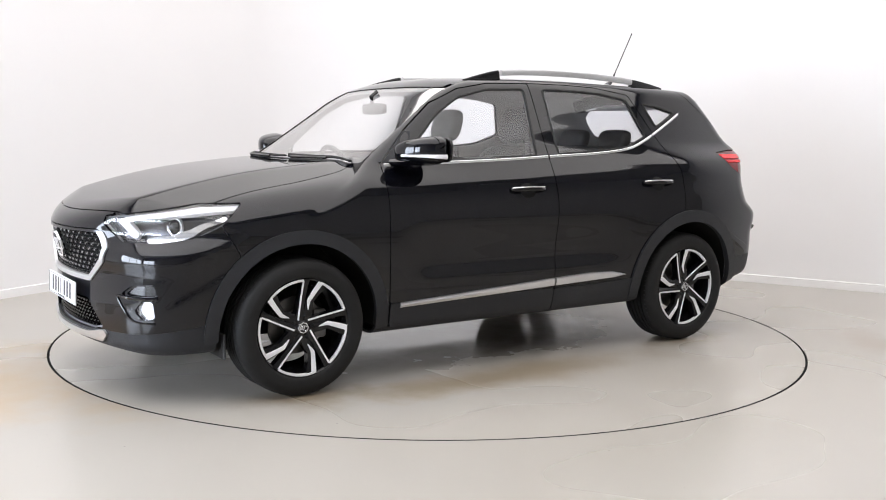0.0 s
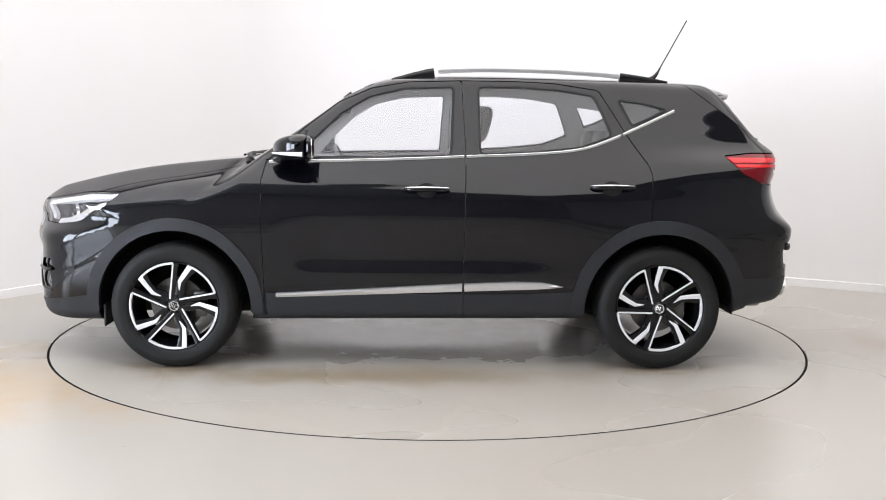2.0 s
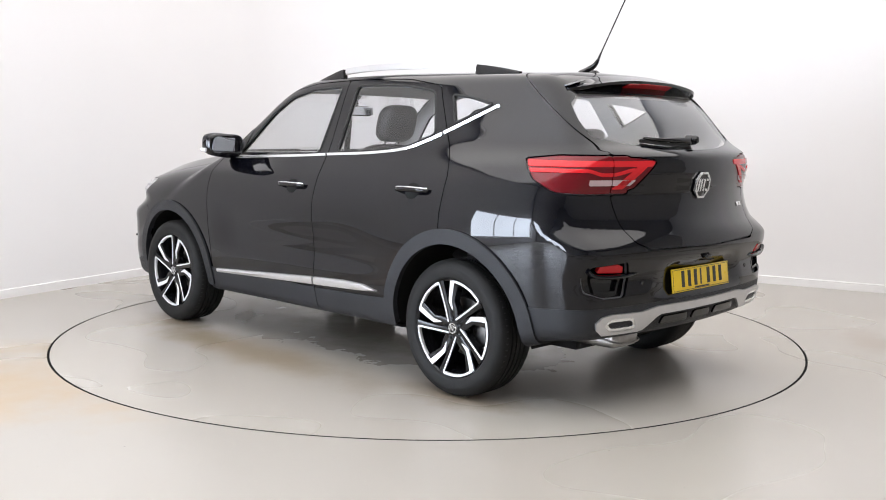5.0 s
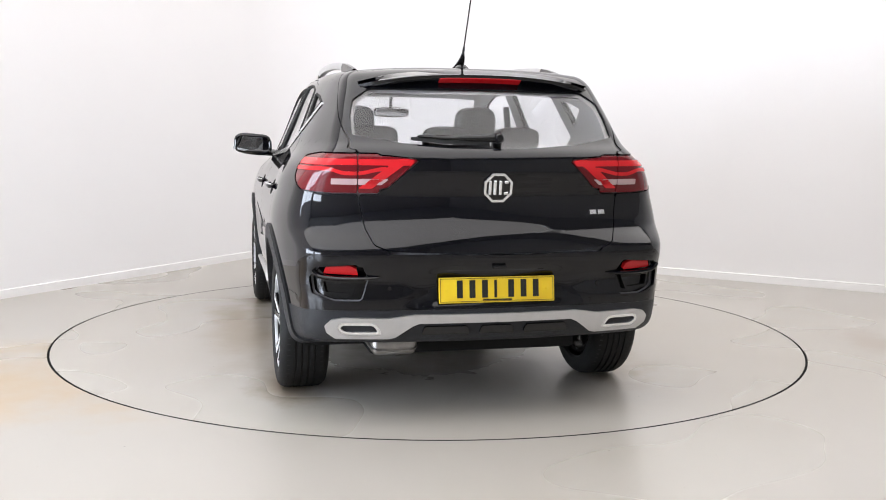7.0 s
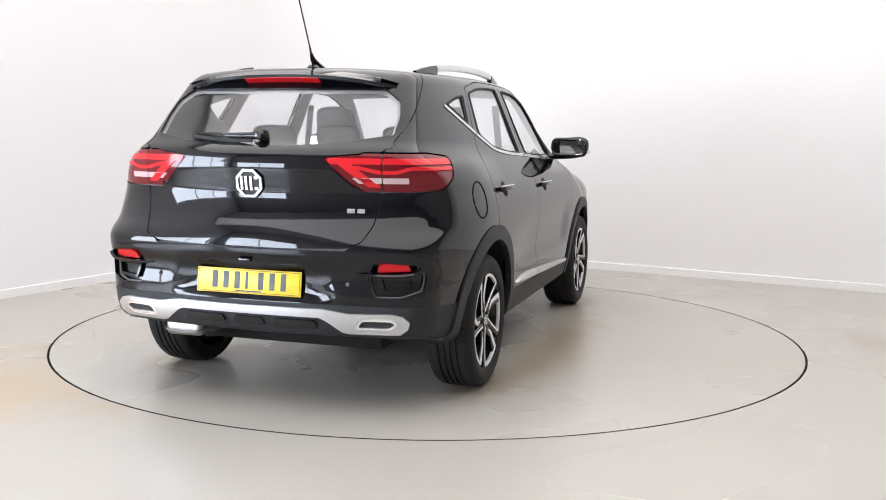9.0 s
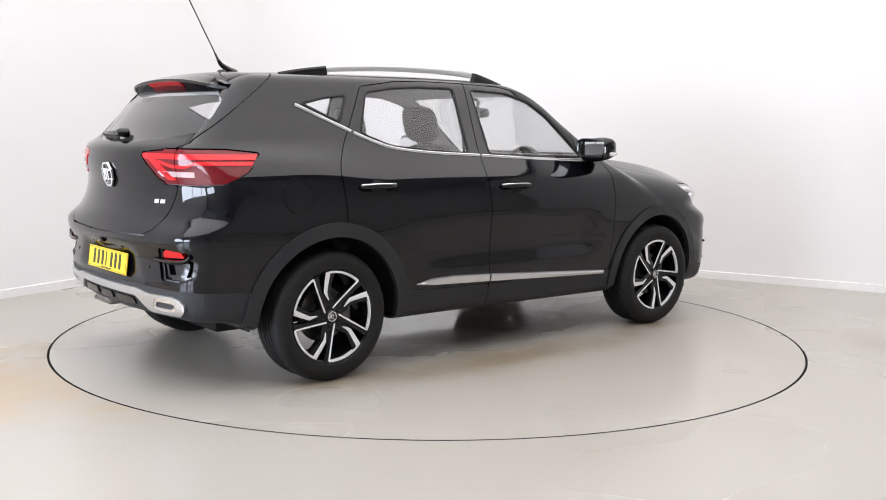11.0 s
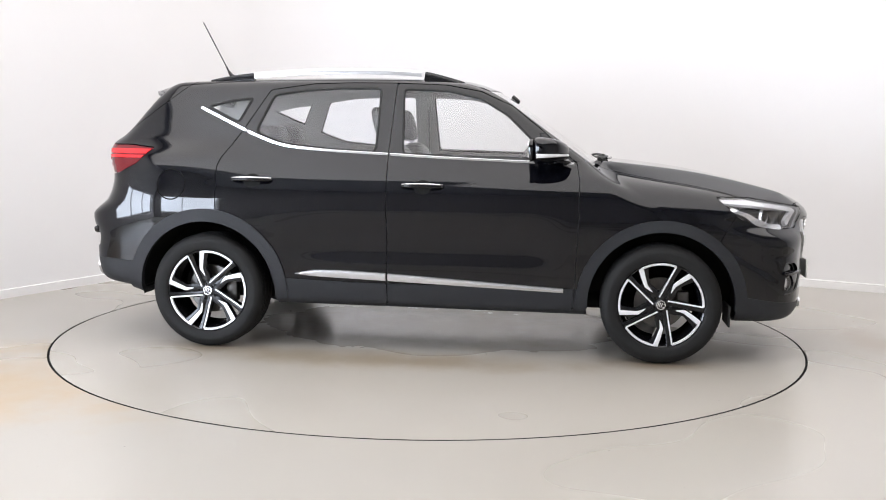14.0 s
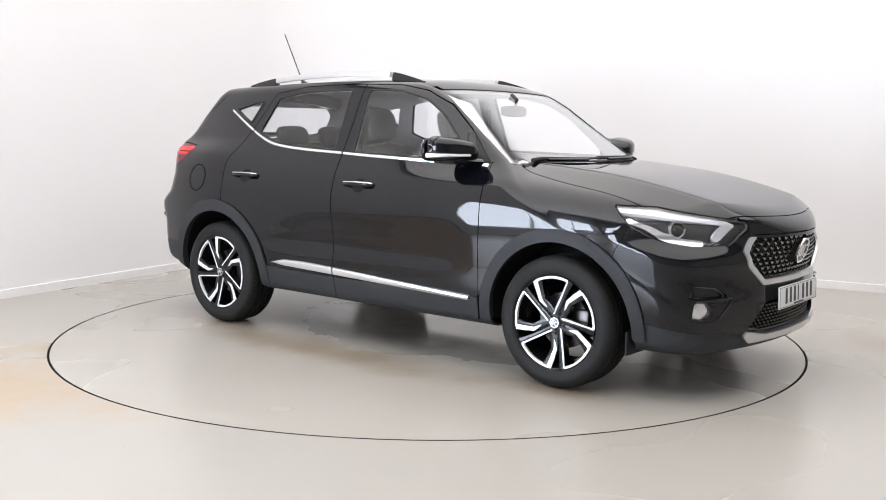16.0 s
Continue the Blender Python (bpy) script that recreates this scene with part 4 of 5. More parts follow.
for s in (1, -1):
    fd, rd = doors[("front_door", s)], doors[("rear_door", s)]
    run = dense([(x, 0, z) for x, z in BELT], 24)
    def belt_piece(parent, x_hi, x_lo):
        pts = on_flank([(p.x, p.z) for p in run if x_lo < p.x < x_hi], s, 0.003)
        part("belt_trim", sweep(pts, flat_section(0.008, 0.014)), M_CHROME, parent, "bright chrome window trim")
    belt_piece(fd, 0.81, -0.238)
    belt_piece(rd, -0.244, -1.085)
    belt_piece(car, -1.088, -1.4)
    handle(fd, s, 0.075, 0.962)
    handle(rd, s, -0.905, 0.982)
    for door, x1, x0 in ((fd, 0.757, -0.228), (rd, -0.24, -0.765)):
        n = 22
        bm = bmesh.new()
        rings = []
        for i in range(n + 1):
            x = x1 + (x0 - x1) * i / n
            top = np.interp(x, (-0.765, -0.66, -0.5, -0.21, 0.757), (0.452, 0.474, 0.477, 0.464, 0.406))
            bot = np.interp(x, (-0.765, -0.66, -0.21, 0.757), (0.446, 0.436, 0.419, 0.380))
            ya, yb = skin_y(x, top), skin_y(x, bot)
            rings.append([bm.verts.new((x, s * (y + o), z)) for y, o, z in ((ya, 0.0, top), (ya, 0.012, top - 0.003), ((ya + yb) / 2, 0.017, (top + bot) / 2), (yb, 0.012, bot + 0.002), (yb, 0.0, bot))])
        for a, b in zip(rings, rings[1:]):
            for j in range(4):
                bm.faces.new((a[j], a[j + 1], b[j + 1], b[j]))
        bm.faces.new(rings[0]); bm.faces.new(rings[-1][::-1])
        part("door_strip", bm, M_SATIN, door, "satin silver lower door strip")
    # window surrounds: black seals
    for door, poly in ((fd, GLASS_F), (rd, GLASS_R)):
        loop = shrink(poly, 0.03)
        pts = on_flank(loop + loop[:1], s, -0.002)
        part("window_seal", sweep(pts, ring_section(0.007, 6)), M_RUBBER, door, "black window seal")
    loop = shrink(GLASS_Q, 0.02)
    part("window_seal", sweep(on_flank(loop + loop[:1], s, -0.001), ring_section(0.008, 6)), M_RUBBER, car, "black window seal")
    # door mirror
    mir = bmesh.new()
    bmesh.ops.create_uvsphere(mir, u_segments=40, v_segments=24, radius=1)
    for v in mir.verts:
        c = v.co
        q = [math.copysign(abs(t) ** 0.62, t) for t in c]
        x = 0.65 + q[0] * 0.092
        y = 0.90 + q[1] * 0.125
        z = 1.166 + q[2] * 0.068 * (1 - 0.18 * q[0]) + 0.012 * q[1]
        x = max(x, 0.572) - 0.045 * max(q[1], 0) ** 2 * (q[0] > 0)
        v.co = Vector((0.575 + (x - 0.572) * (1.05 - 1.8 * (y - 0.90)), s * y, z))
    mirror = part("door_mirror", mir, M_PAINT, fd, "black door mirror with clear indicator")
    bm = prism(shrink([(-0.105, -0.048), (0.105, -0.043), (0.11, 0.035), (0.085, 0.055), (-0.085, 0.05), (-0.108, 0.02)], 0.03), 0.004)
    part("mirror_glass", bm, M_MIRROR, mirror, "", pose(0.566, s * 0.905, 1.168, 0, 0, -90 + 8 * s))
    ring = [Vector((0.569, s * 0.905 + y * 1.04, 1.168 + z * 1.04)) for y, z in shrink([(-0.105, -0.048), (0.105, -0.043), (0.11, 0.035), (0.085, 0.055), (-0.085, 0.05), (-0.108, 0.02)], 0.03)]
    part("mirror_rim", sweep(ring + ring[:1], ring_section(0.011, 8), caps=False), M_GLOSS, mirror)
    pts = dense([(0.598, s * 1.027, 1.14), (0.631, s * 1.028, 1.141), (0.676, s * 1.010, 1.142), (0.721, s * 0.96, 1.143), (0.765, s * 0.87, 1.143)], 6)
    part("indicator", sweep(pts, lambda t: ring_section(1, 8, 0.006, 0.012 - 0.006 * t)), mat("indicator_lens", (0.75, 0.75, 0.77), 0.1, 0, 0.5) if s > 0 else bpy.data.materials["indicator_lens"], mirror, "clear side indicator")
    arm = dense([(0.72, s * 0.76, 1.108), (0.70, s * 0.82, 1.112), (0.67, s * 0.87, 1.12)], 4)
    part("mirror_arm", sweep(arm, ring_section(1, 12, 0.07, 0.024)), M_PAINT, mirror)
    # black sail in the window's front corner
    bm = prism([(0.80, 1.105), (0.63, 1.265), (0.60, 1.262), (0.65, 1.11)], 0.01)
    for v in bm.verts:
        v.co.y = s * (skin_y(v.co.x, v.co.z) + (0.003 if v.co.y > 0.005 else -0.006))
    part("mirror_sail", bm, M_PLASTIC, fd)
    # roof rail
    rail = [(0.15, 1.538), (0.03, 1.572), (-0.10, 1.598), (-0.35, 1.610), (-0.66, 1.609), (-0.95, 1.597), (-1.11, 1.584), (-1.25, 1.566), (-1.38, 1.542)]
    run = dense([(x, s * (0.535 - 0.03 * abs(x + 0.6) ** 2), z) for x, z in rail], 8)
    mid = [p for p in run if -1.115 < p.x < -0.095]
    r = part("roof_rail", sweep(mid, lambda t: [(-0.014, -0.018), (0.014, -0.018), (0.016, 0.0), (0.010, 0.015), (-0.010, 0.015), (-0.016, 0.0)]), M_SATIN, car, "satin silver roof rail with black ends")
    for end in ([p for p in run if p.x > -0.10], [p for p in run if p.x < -1.11]):
        drops = [min(-0.012, skin_top(p.x, p.y) - p.z - 0.004) for p in end]
        def foot(t):
            b = drops[round(t * (len(drops) - 1))]
            return [(-0.015, b), (0.015, b), (0.015, -0.002), (0.009, 0.0145), (-0.009, 0.0145), (-0.015, -0.002)]
        part("rail_foot", sweep(end, foot), M_GLOSS, r, "black rail end")

# fuel flap on one flank
lap = [( -1.495 + 0.085 * math.cos(2 * math.pi * k / 40), 0.945 + 0.085 * math.sin(2 * math.pi * k / 40)) for k in range(41)]
part("fuel_flap", sweep(on_flank(lap, -1, 0.0), ring_section(0.0036, 6), caps=False), M_GAP, car, "round fuel flap seam")

# rear -------------------------------------------------------------------
gate = next(o for o in car.children if o.name == "tailgate")
rear_bumper = next(o for o in car.children if o.name == "rear_bumper")
front_bumper = next(o for o in car.children if o.name == "front_bumper")
rear_valance = next(o for o in car.children if o.name == "rear_valance")
front_valance = next(o for o in car.children if o.name == "front_valance")

for s in (1, -1):
    for piece, parent, cut in (("tail_lamp", car, lambda x, y, z: 0.594 - y), ("gate_lamp", gate, lambda x, y, z: y - 0.590)):
        def reg(extra, c=cut):
            return flip(lambda x, y, z: np.maximum.reduce([r_tail_lamp(x, y, z) + G, c(x, y, z), extra(x, y, z)]), s)
        # depth from the lamp's rim
        core = lambda x, y, z: r_tail_lamp(x, y, z)
        along = lambda x, y: np.where(x < -1.93, y, 0.60 + (x + 1.98) * 0.5)
        frame_line = lambda x, y, z: np.abs(z - (1.130 + 0.0 * y)) - 0.013
        tip = lambda x, y, z: np.maximum.reduce([np.abs((y - 0.335) * 0.78 - (1.142 - z) * 1.0 - 0.052) - 0.022, z - 1.144, 1.018 - z, y - 0.60])
        wave = lambda x, y, z: np.maximum.reduce([np.abs(z - (1.082 + 0.022 * step(-y, -0.60, -0.47) + 0.018 * step(y, 0.64, 0.72))) - 0.008, 0.475 - y, y - 0.83])
        ribbons = lambda x, y, z: np.minimum.reduce([np.maximum(frame_line(x, y, z), 0.36 - y), tip(x, y, z), wave(x, y, z)])
        white = lambda x, y, z: np.maximum.reduce([np.abs(z - 1.046) - 0.0125, 0.462 + (1.06 - z) * 1.2 - y, y - 0.70])
        lamp = panel(piece, reg(lambda x, y, z: np.full(x.shape, -1.0)), M_REDDARK, parent, "red tail lamp with pale lower lens", -0.003, 0.014, 2)
        panel("light_band", reg(lambda x, y, z: np.maximum(ribbons(x, y, z), core(x, y, z) + 0.006)), M_REDGLOW, lamp, "bright red light band", 0.001, 0.004, 4)
        panel("reverse_lens", reg(lambda x, y, z: np.maximum(white(x, y, z), core(x, y, z) + 0.006)), M_WHITELENS, lamp, "pale clear lens", 0.001, 0.004, 4)
    # bumper vent with reflector
    vent = panel("rear_vent", flip(lambda x, y, z: np.maximum(poly_sdf(y, z, VENT), x + 1.8), s), M_GLOSS, rear_bumper, "gloss black bumper vent", -0.03, 0.0, 2)
    panel("vent_frame", flip(lambda x, y, z: np.maximum.reduce([np.abs(poly_sdf(y, z, [(0.755, 0.632), (0.605, 0.632), (0.63, 0.572), (0.74, 0.578)])) - 0.006, x + 1.8]), s), M_GLOSS, vent, "", -0.012, 0.015, 4)
    panel("reflector", flip(lambda x, y, z: np.maximum(poly_sdf(y, z, [(0.745, 0.662), (0.735, 0.69), (0.64, 0.695), (0.61, 0.682), (0.60, 0.655)]), x + 1.8), s), M_RED, vent, "red reflector", -0.004, 0.02, 3)
    blade = dense([(skin_rear(y, z) - 0.002, s * y, z) for y, z in ((0.51, 0.648), (0.58, 0.643), (0.68, 0.643), (0.755, 0.652), (0.785, 0.675))], 5)
    part("vent_blade", sweep(blade, lambda t: ring_section(1, 10, 0.018 * min(1, 0.15 + 3 * t), 0.011 * min(1, 0.2 + 3 * t))), M_PAINT, vent, "black vent blade")
    for y in (0.47,):
        part("parking_sensor", spin([(0.0005, -0.003), (0.009, -0.003), (0.010, 0.004)], 20), M_PAINT, rear_bumper, m=pose(skin_rear(y, 0.60), s * y, 0.60, 0, 0, -90))
    # exhaust finisher
    ex = shrink([(0.495, 0.400), (0.655, 0.400), (0.69, 0.428), (0.67, 0.456), (0.535, 0.455), (0.515, 0.44)], 0.022)
    skid = [(-0.2, 0.486), (0.36, 0.488), (0.40, 0.483), (0.47, 0.472), (0.66, 0.476), (0.71, 0.466), (0.735, 0.44), (0.725, 0.41), (0.69, 0.386), (0.47, 0.384), (0.44, 0.390), (0.37, 0.438), (0.34, 0.450), (-0.2, 0.450)]
    trim = panel("exhaust_trim", flip(lambda x, y, z: np.maximum.reduce([poly_sdf(y, z, skid), -poly_sdf(y, z, ex), -0.0005 - y, x + 1.7]), s), M_SKID, rear_valance, "satin silver skid trim", 0.012, 0.03, 3)
    panel("finisher_ring", flip(lambda x, y, z: np.maximum(np.abs(poly_sdf(y, z, ex) + 0.007) - 0.006, x + 1.7), s), M_CHROME, trim, "chrome exhaust ring", 0.010, 0.03, 4)
    panel("finisher_bore", flip(lambda x, y, z: np.maximum(poly_sdf(y, z, ex), x + 1.7), s), M_DARK, trim, "dark exhaust opening", -0.012, 0, 2)
for y0, y1 in ((-0.33, -0.12), (-0.08, 0.08), (0.12, 0.33)):
    panel("diffuser_rib", lambda x, y, z: np.maximum(poly_sdf(y, z, shrink([(y0, 0.40), (y1, 0.40), (y1 - 0.012, 0.435), (y0 + 0.012, 0.435)], 0.01)), x + 1.7), M_GLOSS, rear_valance, "", 0.010, 0.015, 2)
bm = bmesh.new()
box(bm, -1.98, -1.62, 0.325, 0.525, 0.285, 0.37, 0.03, 4)
ex_box = part("exhaust_box", bm, M_STEEL, car, "dull steel exhaust silencer")
part("silencer_seam", sweep(dense([(-1.80, 0.318, 0.33), (-1.9, 0.318, 0.33), (-1.984, 0.34, 0.315), (-1.988, 0.425, 0.305), (-1.984, 0.51, 0.315), (-1.9, 0.532, 0.33), (-1.8, 0.532, 0.33)], 5), ring_section(0.004, 6)), M_STEEL, ex_box)
build_badge(gate, skin_pose((skin_rear(0, 1.028), 0, 1.028), 0.010), 0.068)
for k, y in enumerate((-0.462, -0.505)):
    bm = bmesh.new()
    box(bm, -0.017, 0.017, -0.003, 0.003, -0.010, 0.010, 0.001, 1)
    part("model_mark", bm, M_CHROME, gate, "small chrome marks", skin_pose((skin_rear(y, 0.914), y, 0.914), 0.001), smooth=False)
build_plate(rear_bumper, pose(skin_rear(0, 0.585) - 0.010, 0, 0.588, -7, 0, -90), M_YELLOW, "yellow rear number plate with black bars")
bm = bmesh.new()
box(bm, -0.03, 0.03, -0.012, 0.01, -0.008, 0.008, 0.004, 2)
part("gate_release", bm, M_GLOSS, gate, "", pose(skin_rear(0, 0.70) - 0.0, 0, 0.69, 0, 0, -90))

# spoiler over the rear window
bm = bmesh.new()
rings = []
NS = 28
for i in range(NS + 1):
    y = -0.545 + 1.09 * i / NS
    e = abs(y / 0.545)
    zt = 1.548 - 0.060 * e**2.6
    xr = -1.79 + 0.03 * e**2 + 0.07 * e**8
    zr = 1.520 - 0.050 * e**2.4
    prof = [(-1.58, zt + 0.002), (-1.70, zt - 0.006), (xr + 0.05, zr + 0.006), (xr, zr - 0.002), (xr + 0.004, zr - 0.016), (xr + 0.04, zr - 0.032), (-1.70 + 0.03 * e, zr - 0.058), (-1.62, zr - 0.055)]
    rings.append([bm.verts.new((x, y, z)) for x, z in prof])
for a, b in zip(rings, rings[1:]):
    for j in range(len(a)):
        k = (j + 1) % len(a)
        bm.faces.new((a[j], a[k], b[k], b[j]))
bm.faces.new(rings[0]); bm.faces.new(rings[-1][::-1])
spoiler = part("spoiler", bm, M_PAINT, gate, "gloss black roof spoiler")
bm = bmesh.new()
rings = []
for i in range(13):
    y = -0.19 + 0.38 * i / 12
    e = abs(y / 0.545)
    xr, zr = -1.79 + 0.03 * e**2, 1.520 - 0.050 * e**2.4
    rings.append([bm.verts.new((xr + a, y, zr + b)) for a, b in ((0.006, -0.013), (0.002, -0.018), (0.036, -0.036), (0.042, -0.030))])
for a, b in zip(rings, rings[1:]):
    for j in range(4):
        bm.faces.new((a[j], a[(j + 1) % 4], b[(j + 1) % 4], b[j]))
bm.faces.new(rings[0]); bm.faces.new(rings[-1][::-1])
part("brake_light", bm, M_RED, spoiler, "red high brake light")

# rear wiper
wx = lambda y, z: skin_rear(y, z)
pivot = Vector((wx(-0.02, 1.235) - 0.03, -0.02, 1.238))
wiper = part("rear_wiper", sweep(dense([(wx(0.0, 1.235) - 0.030, -0.025, 1.236), (wx(0.06, 1.235) - 0.034, 0.06, 1.234), (wx(0.2, 1.235) - 0.03, 0.2, 1.236), (wx(0.33, 1.24) - 0.022, 0.33, 1.242)], 6), lambda t: ring_section(1, 10, 0.012, 0.020 - 0.014 * t)), M_GLOSS, gate, "black rear wiper")
part("wiper_cap", spin([(0.0005, -0.03), (0.015, -0.028), (0.022, -0.015), (0.024, 0.03)], 24), M_GLOSS, wiper, m=pose(pivot.x, pivot.y, pivot.z, 0, 0, -90))
part("wiper_blade", sweep(dense([(wx(0.02, 1.22) - 0.014, 0.02, 1.212), (wx(0.18, 1.22) - 0.014, 0.18, 1.216), (wx(0.36, 1.23) - 0.012, 0.36, 1.232)], 6), flat_section(0.008, 0.016)), M_RUBBER, wiper)

# aerial
fin = dense([(-1.36, 0, skin_top(-1.36, 0)), (-1.40, 0, 1.588), (-1.44, 0, 1.612), (-1.462, 0, 1.64)], 6)
aerial = part("aerial", sweep(fin, lambda t: ring_section(1, 12, 0.030 - 0.024 * t, 0.022 - 0.014 * t)), M_GLOSS, car, "thin black roof aerial")
foot = spin([(0.0005, 0.02), (0.02, 0.018), (0.034, 0.005), (0.036, -0.012)], 24, "z")
part("aerial_foot", foot, M_GLOSS, aerial, m=pose(-1.435, 0, skin_top(-1.435, 0)))
part("mast", sweep([(-1.455, 0, 1.625), (-1.475, 0, 1.667), (-1.476, 0, 1.669), (-1.628, 0, 1.953)], lambda t: ring_section(0.006 if t < 0.4 else 0.0036, 8)), M_RUBBER, aerial)

# front ------------------------------------------------------------------
at_front = lambda f: (lambda x, y, z: np.maximum(f(x, y, z), 1.7 - x))
grille = panel("grille", at_front(lambda x, y, z: poly_sdf(y, z, GRILLE) - 0.01), M_DARK, front_bumper, "black grille with bright flecks", -0.045, 0)
panel("grille_surround", at_front(lambda x, y, z: np.maximum.reduce([np.abs(poly_sdf(y, z, GRILLE) - 0.002) - 0.0125, z - 0.788])), M_SATIN, grille, "satin silver grille surround", 0.008, 0.03, 3)
panel("grille_rim", at_front(lambda x, y, z: np.abs(poly_sdf(y, z, GRILLE) + 0.012) - 0.006), M_GLOSS, grille, "", -0.004, 0.03, 3)
bm = bmesh.new()
row = 0
z = 0.585
while z < 0.79:
    y = -0.47 + (0.024 if row % 2 else 0.0)
    while y < 0.48:
        inside = float(poly_sdf(np.array([y]), np.array([z]), GRILLE)[0]) < -0.016 and math.hypot(y, z - 0.70) > 0.075
        if inside:
            x = skin_front(y, z) - 0.022
            for sg in (-1, 1):
                m = pose(x, y + sg * 0.0095, z, 0, 0, 0) @ pose(0, 0, 0, sg * 28, 0, 0)
                box(bm, -0.012, 0.006, -0.0105, 0.0105, -0.0035, 0.0035, m=m)
            box(bm, x - 0.014, x + 0.002, y - 0.0022, y + 0.0022, z - 0.011, z + 0.004)
        y += 0.048
    z += 0.0235
    row += 1
M_FLECK = mat("grille_fleck", (0.25, 0.25, 0.26), 0.25, 0.9)
part("grille_mesh", bm, M_FLECK, grille, "dark chrome lattice", smooth=False)["kind"] = "stuff"
build_badge(grille, skin_pose((skin_front(0, 0.70), 0, 0.70), 0.004), 0.07)
low = panel("lower_grille", at_front(lambda x, y, z: poly_sdf(y, z, LOW_GRILLE) - 0.01), M_DARK, front_bumper, "black lower grille", -0.05, 0)
bm = bmesh.new()
row = 0
z = 0.345
while z < 0.46:
    y = -0.42 + (0.017 if row % 2 else 0)
    while y < 0.43:
        if float(poly_sdf(np.array([y]), np.array([z]), LOW_GRILLE)[0]) < -0.012:
            x = skin_front(y, z) - 0.03
            for sg in (-1, 1):
                box(bm, -0.01, 0.006, -0.0095, 0.0095, -0.0025, 0.0025, m=pose(x, y + sg * 0.0085, z, sg * 32, 0, 0))
        y += 0.034
    z += 0.0165
    row += 1
part("grille_mesh", bm, M_GLOSS, low, "black lattice", smooth=False)["kind"] = "stuff"
panel("skid_lip", at_front(lambda x, y, z: np.maximum.reduce([poly_sdf(y, z, [(-0.45, 0.338), (-0.30, 0.312), (0.30, 0.312), (0.45, 0.338), (0.475, 0.315), (0.43, 0.283), (-0.43, 0.283), (-0.475, 0.315)])])), M_SKID, front_valance, "satin silver skid lip", 0.012, 0.03, 2)
build_plate(front_bumper, pose(skin_front(0, 0.48) + 0.02, 0, 0.482, -2, 0, 90), M_PLATEWHITE, "white front number plate with black bars")
for s in (1, -1):
    slot = panel("front_vent", at_front(flip(lambda x, y, z: poly_sdf(y, z, SLOT) - 0.006, s)), M_GLOSS, front_bumper, "gloss black bumper vent", -0.025, 0, 2)
    blade = dense([(skin_front(y, z) + 0.003, s * y, z) for y, z in ((0.56, 0.512), (0.64, 0.508), (0.72, 0.506), (0.75, 0.512))], 5)
    part("vent_blade", sweep(blade, lambda t: ring_section(1, 10, 0.012, 0.009 * min(1, 0.2 + 3 * t))), M_PAINT, slot)
    fog = panel("fog_lamp", at_front(flip(lambda x, y, z: poly_sdf(y, z, FOG) - 0.004, s)), M_CHROME, front_bumper, "chrome fog lamp behind clear cover", -0.022, 0, 2)
    panel("fog_cover", at_front(flip(lambda x, y, z: poly_sdf(y, z, FOG) - 0.003, s)), M_CLEAR, fog, "", -0.008, 0, 2).visible_shadow = False
    part("fog_trim", sweep(dense([(skin_front(y, z) + 0.001, s * y, z) for y, z in ((0.56, 0.50), (0.60, 0.455), (0.655, 0.405), (0.74, 0.395))], 5), ring_section(1, 8, 0.006, 0.006)), M_GLOSS, fog)
    # headlamp
    lamp = panel("headlamp", flip(inset(r_lamp), s), M_CLEAR, car, "clear headlamp with silver light bar", -0.001, 0.004, 2)
    lamp.visible_shadow = False
    panel("lamp_bowl", flip(inset(r_lamp, -0.004), s), mat("lamp_bowl", (0.07, 0.07, 0.075), 0.2, 0.6) if s > 0 else bpy.data.materials["lamp_bowl"], lamp, "dark lamp housing", -0.045, 0.0, 2)
    drl = [(1.585, 0.917), (1.75, 0.908), (1.90, 0.884), (2.02, 0.855), (2.04, 0.84), (2.0, 0.785)]
    panel("light_bar", flip(lambda x, y, z: np.maximum(polyline_distance(x, z, drl) - 0.0135, r_lamp(x, y, z) + 0.005), s), mat("light_bar", (0.62, 0.62, 0.63), 0.2) if s > 0 else bpy.data.materials["light_bar"], lamp, "silver white daytime light bar", -0.012, 0.02, 3)
    panel("reflector_trim", flip(lambda x, y, z: np.maximum(polyline_distance(x, z, [(1.66, 0.866), (1.74, 0.83), (1.80, 0.795), (1.88, 0.772), (1.95, 0.765)]) - 0.013 * (1 + 0 * x), r_lamp(x, y, z) + 0.006), s), M_CHROME, lamp, "chrome lamp trim", -0.018, 0.02, 3)
    xl, zl = 1.865, 0.822
    yl = skin_y(xl, zl)
    ball = bmesh.new()
    bmesh.ops.create_uvsphere(ball, u_segments=24, v_segments=14, radius=0.034)
    part("projector", ball, M_GLOSS, lamp, "dark projector lens", pose(xl - 0.03, s * (yl - 0.05), zl))
    part("projector_ring", spin([(0.034, -0.004), (0.041, -0.006), (0.043, 0.01), (0.034, 0.012)], 32), M_CHROME, lamp, "", pose(xl - 0.02, s * (yl - 0.035), zl, 0, 0, 180 - 55 if s > 0 else 55))
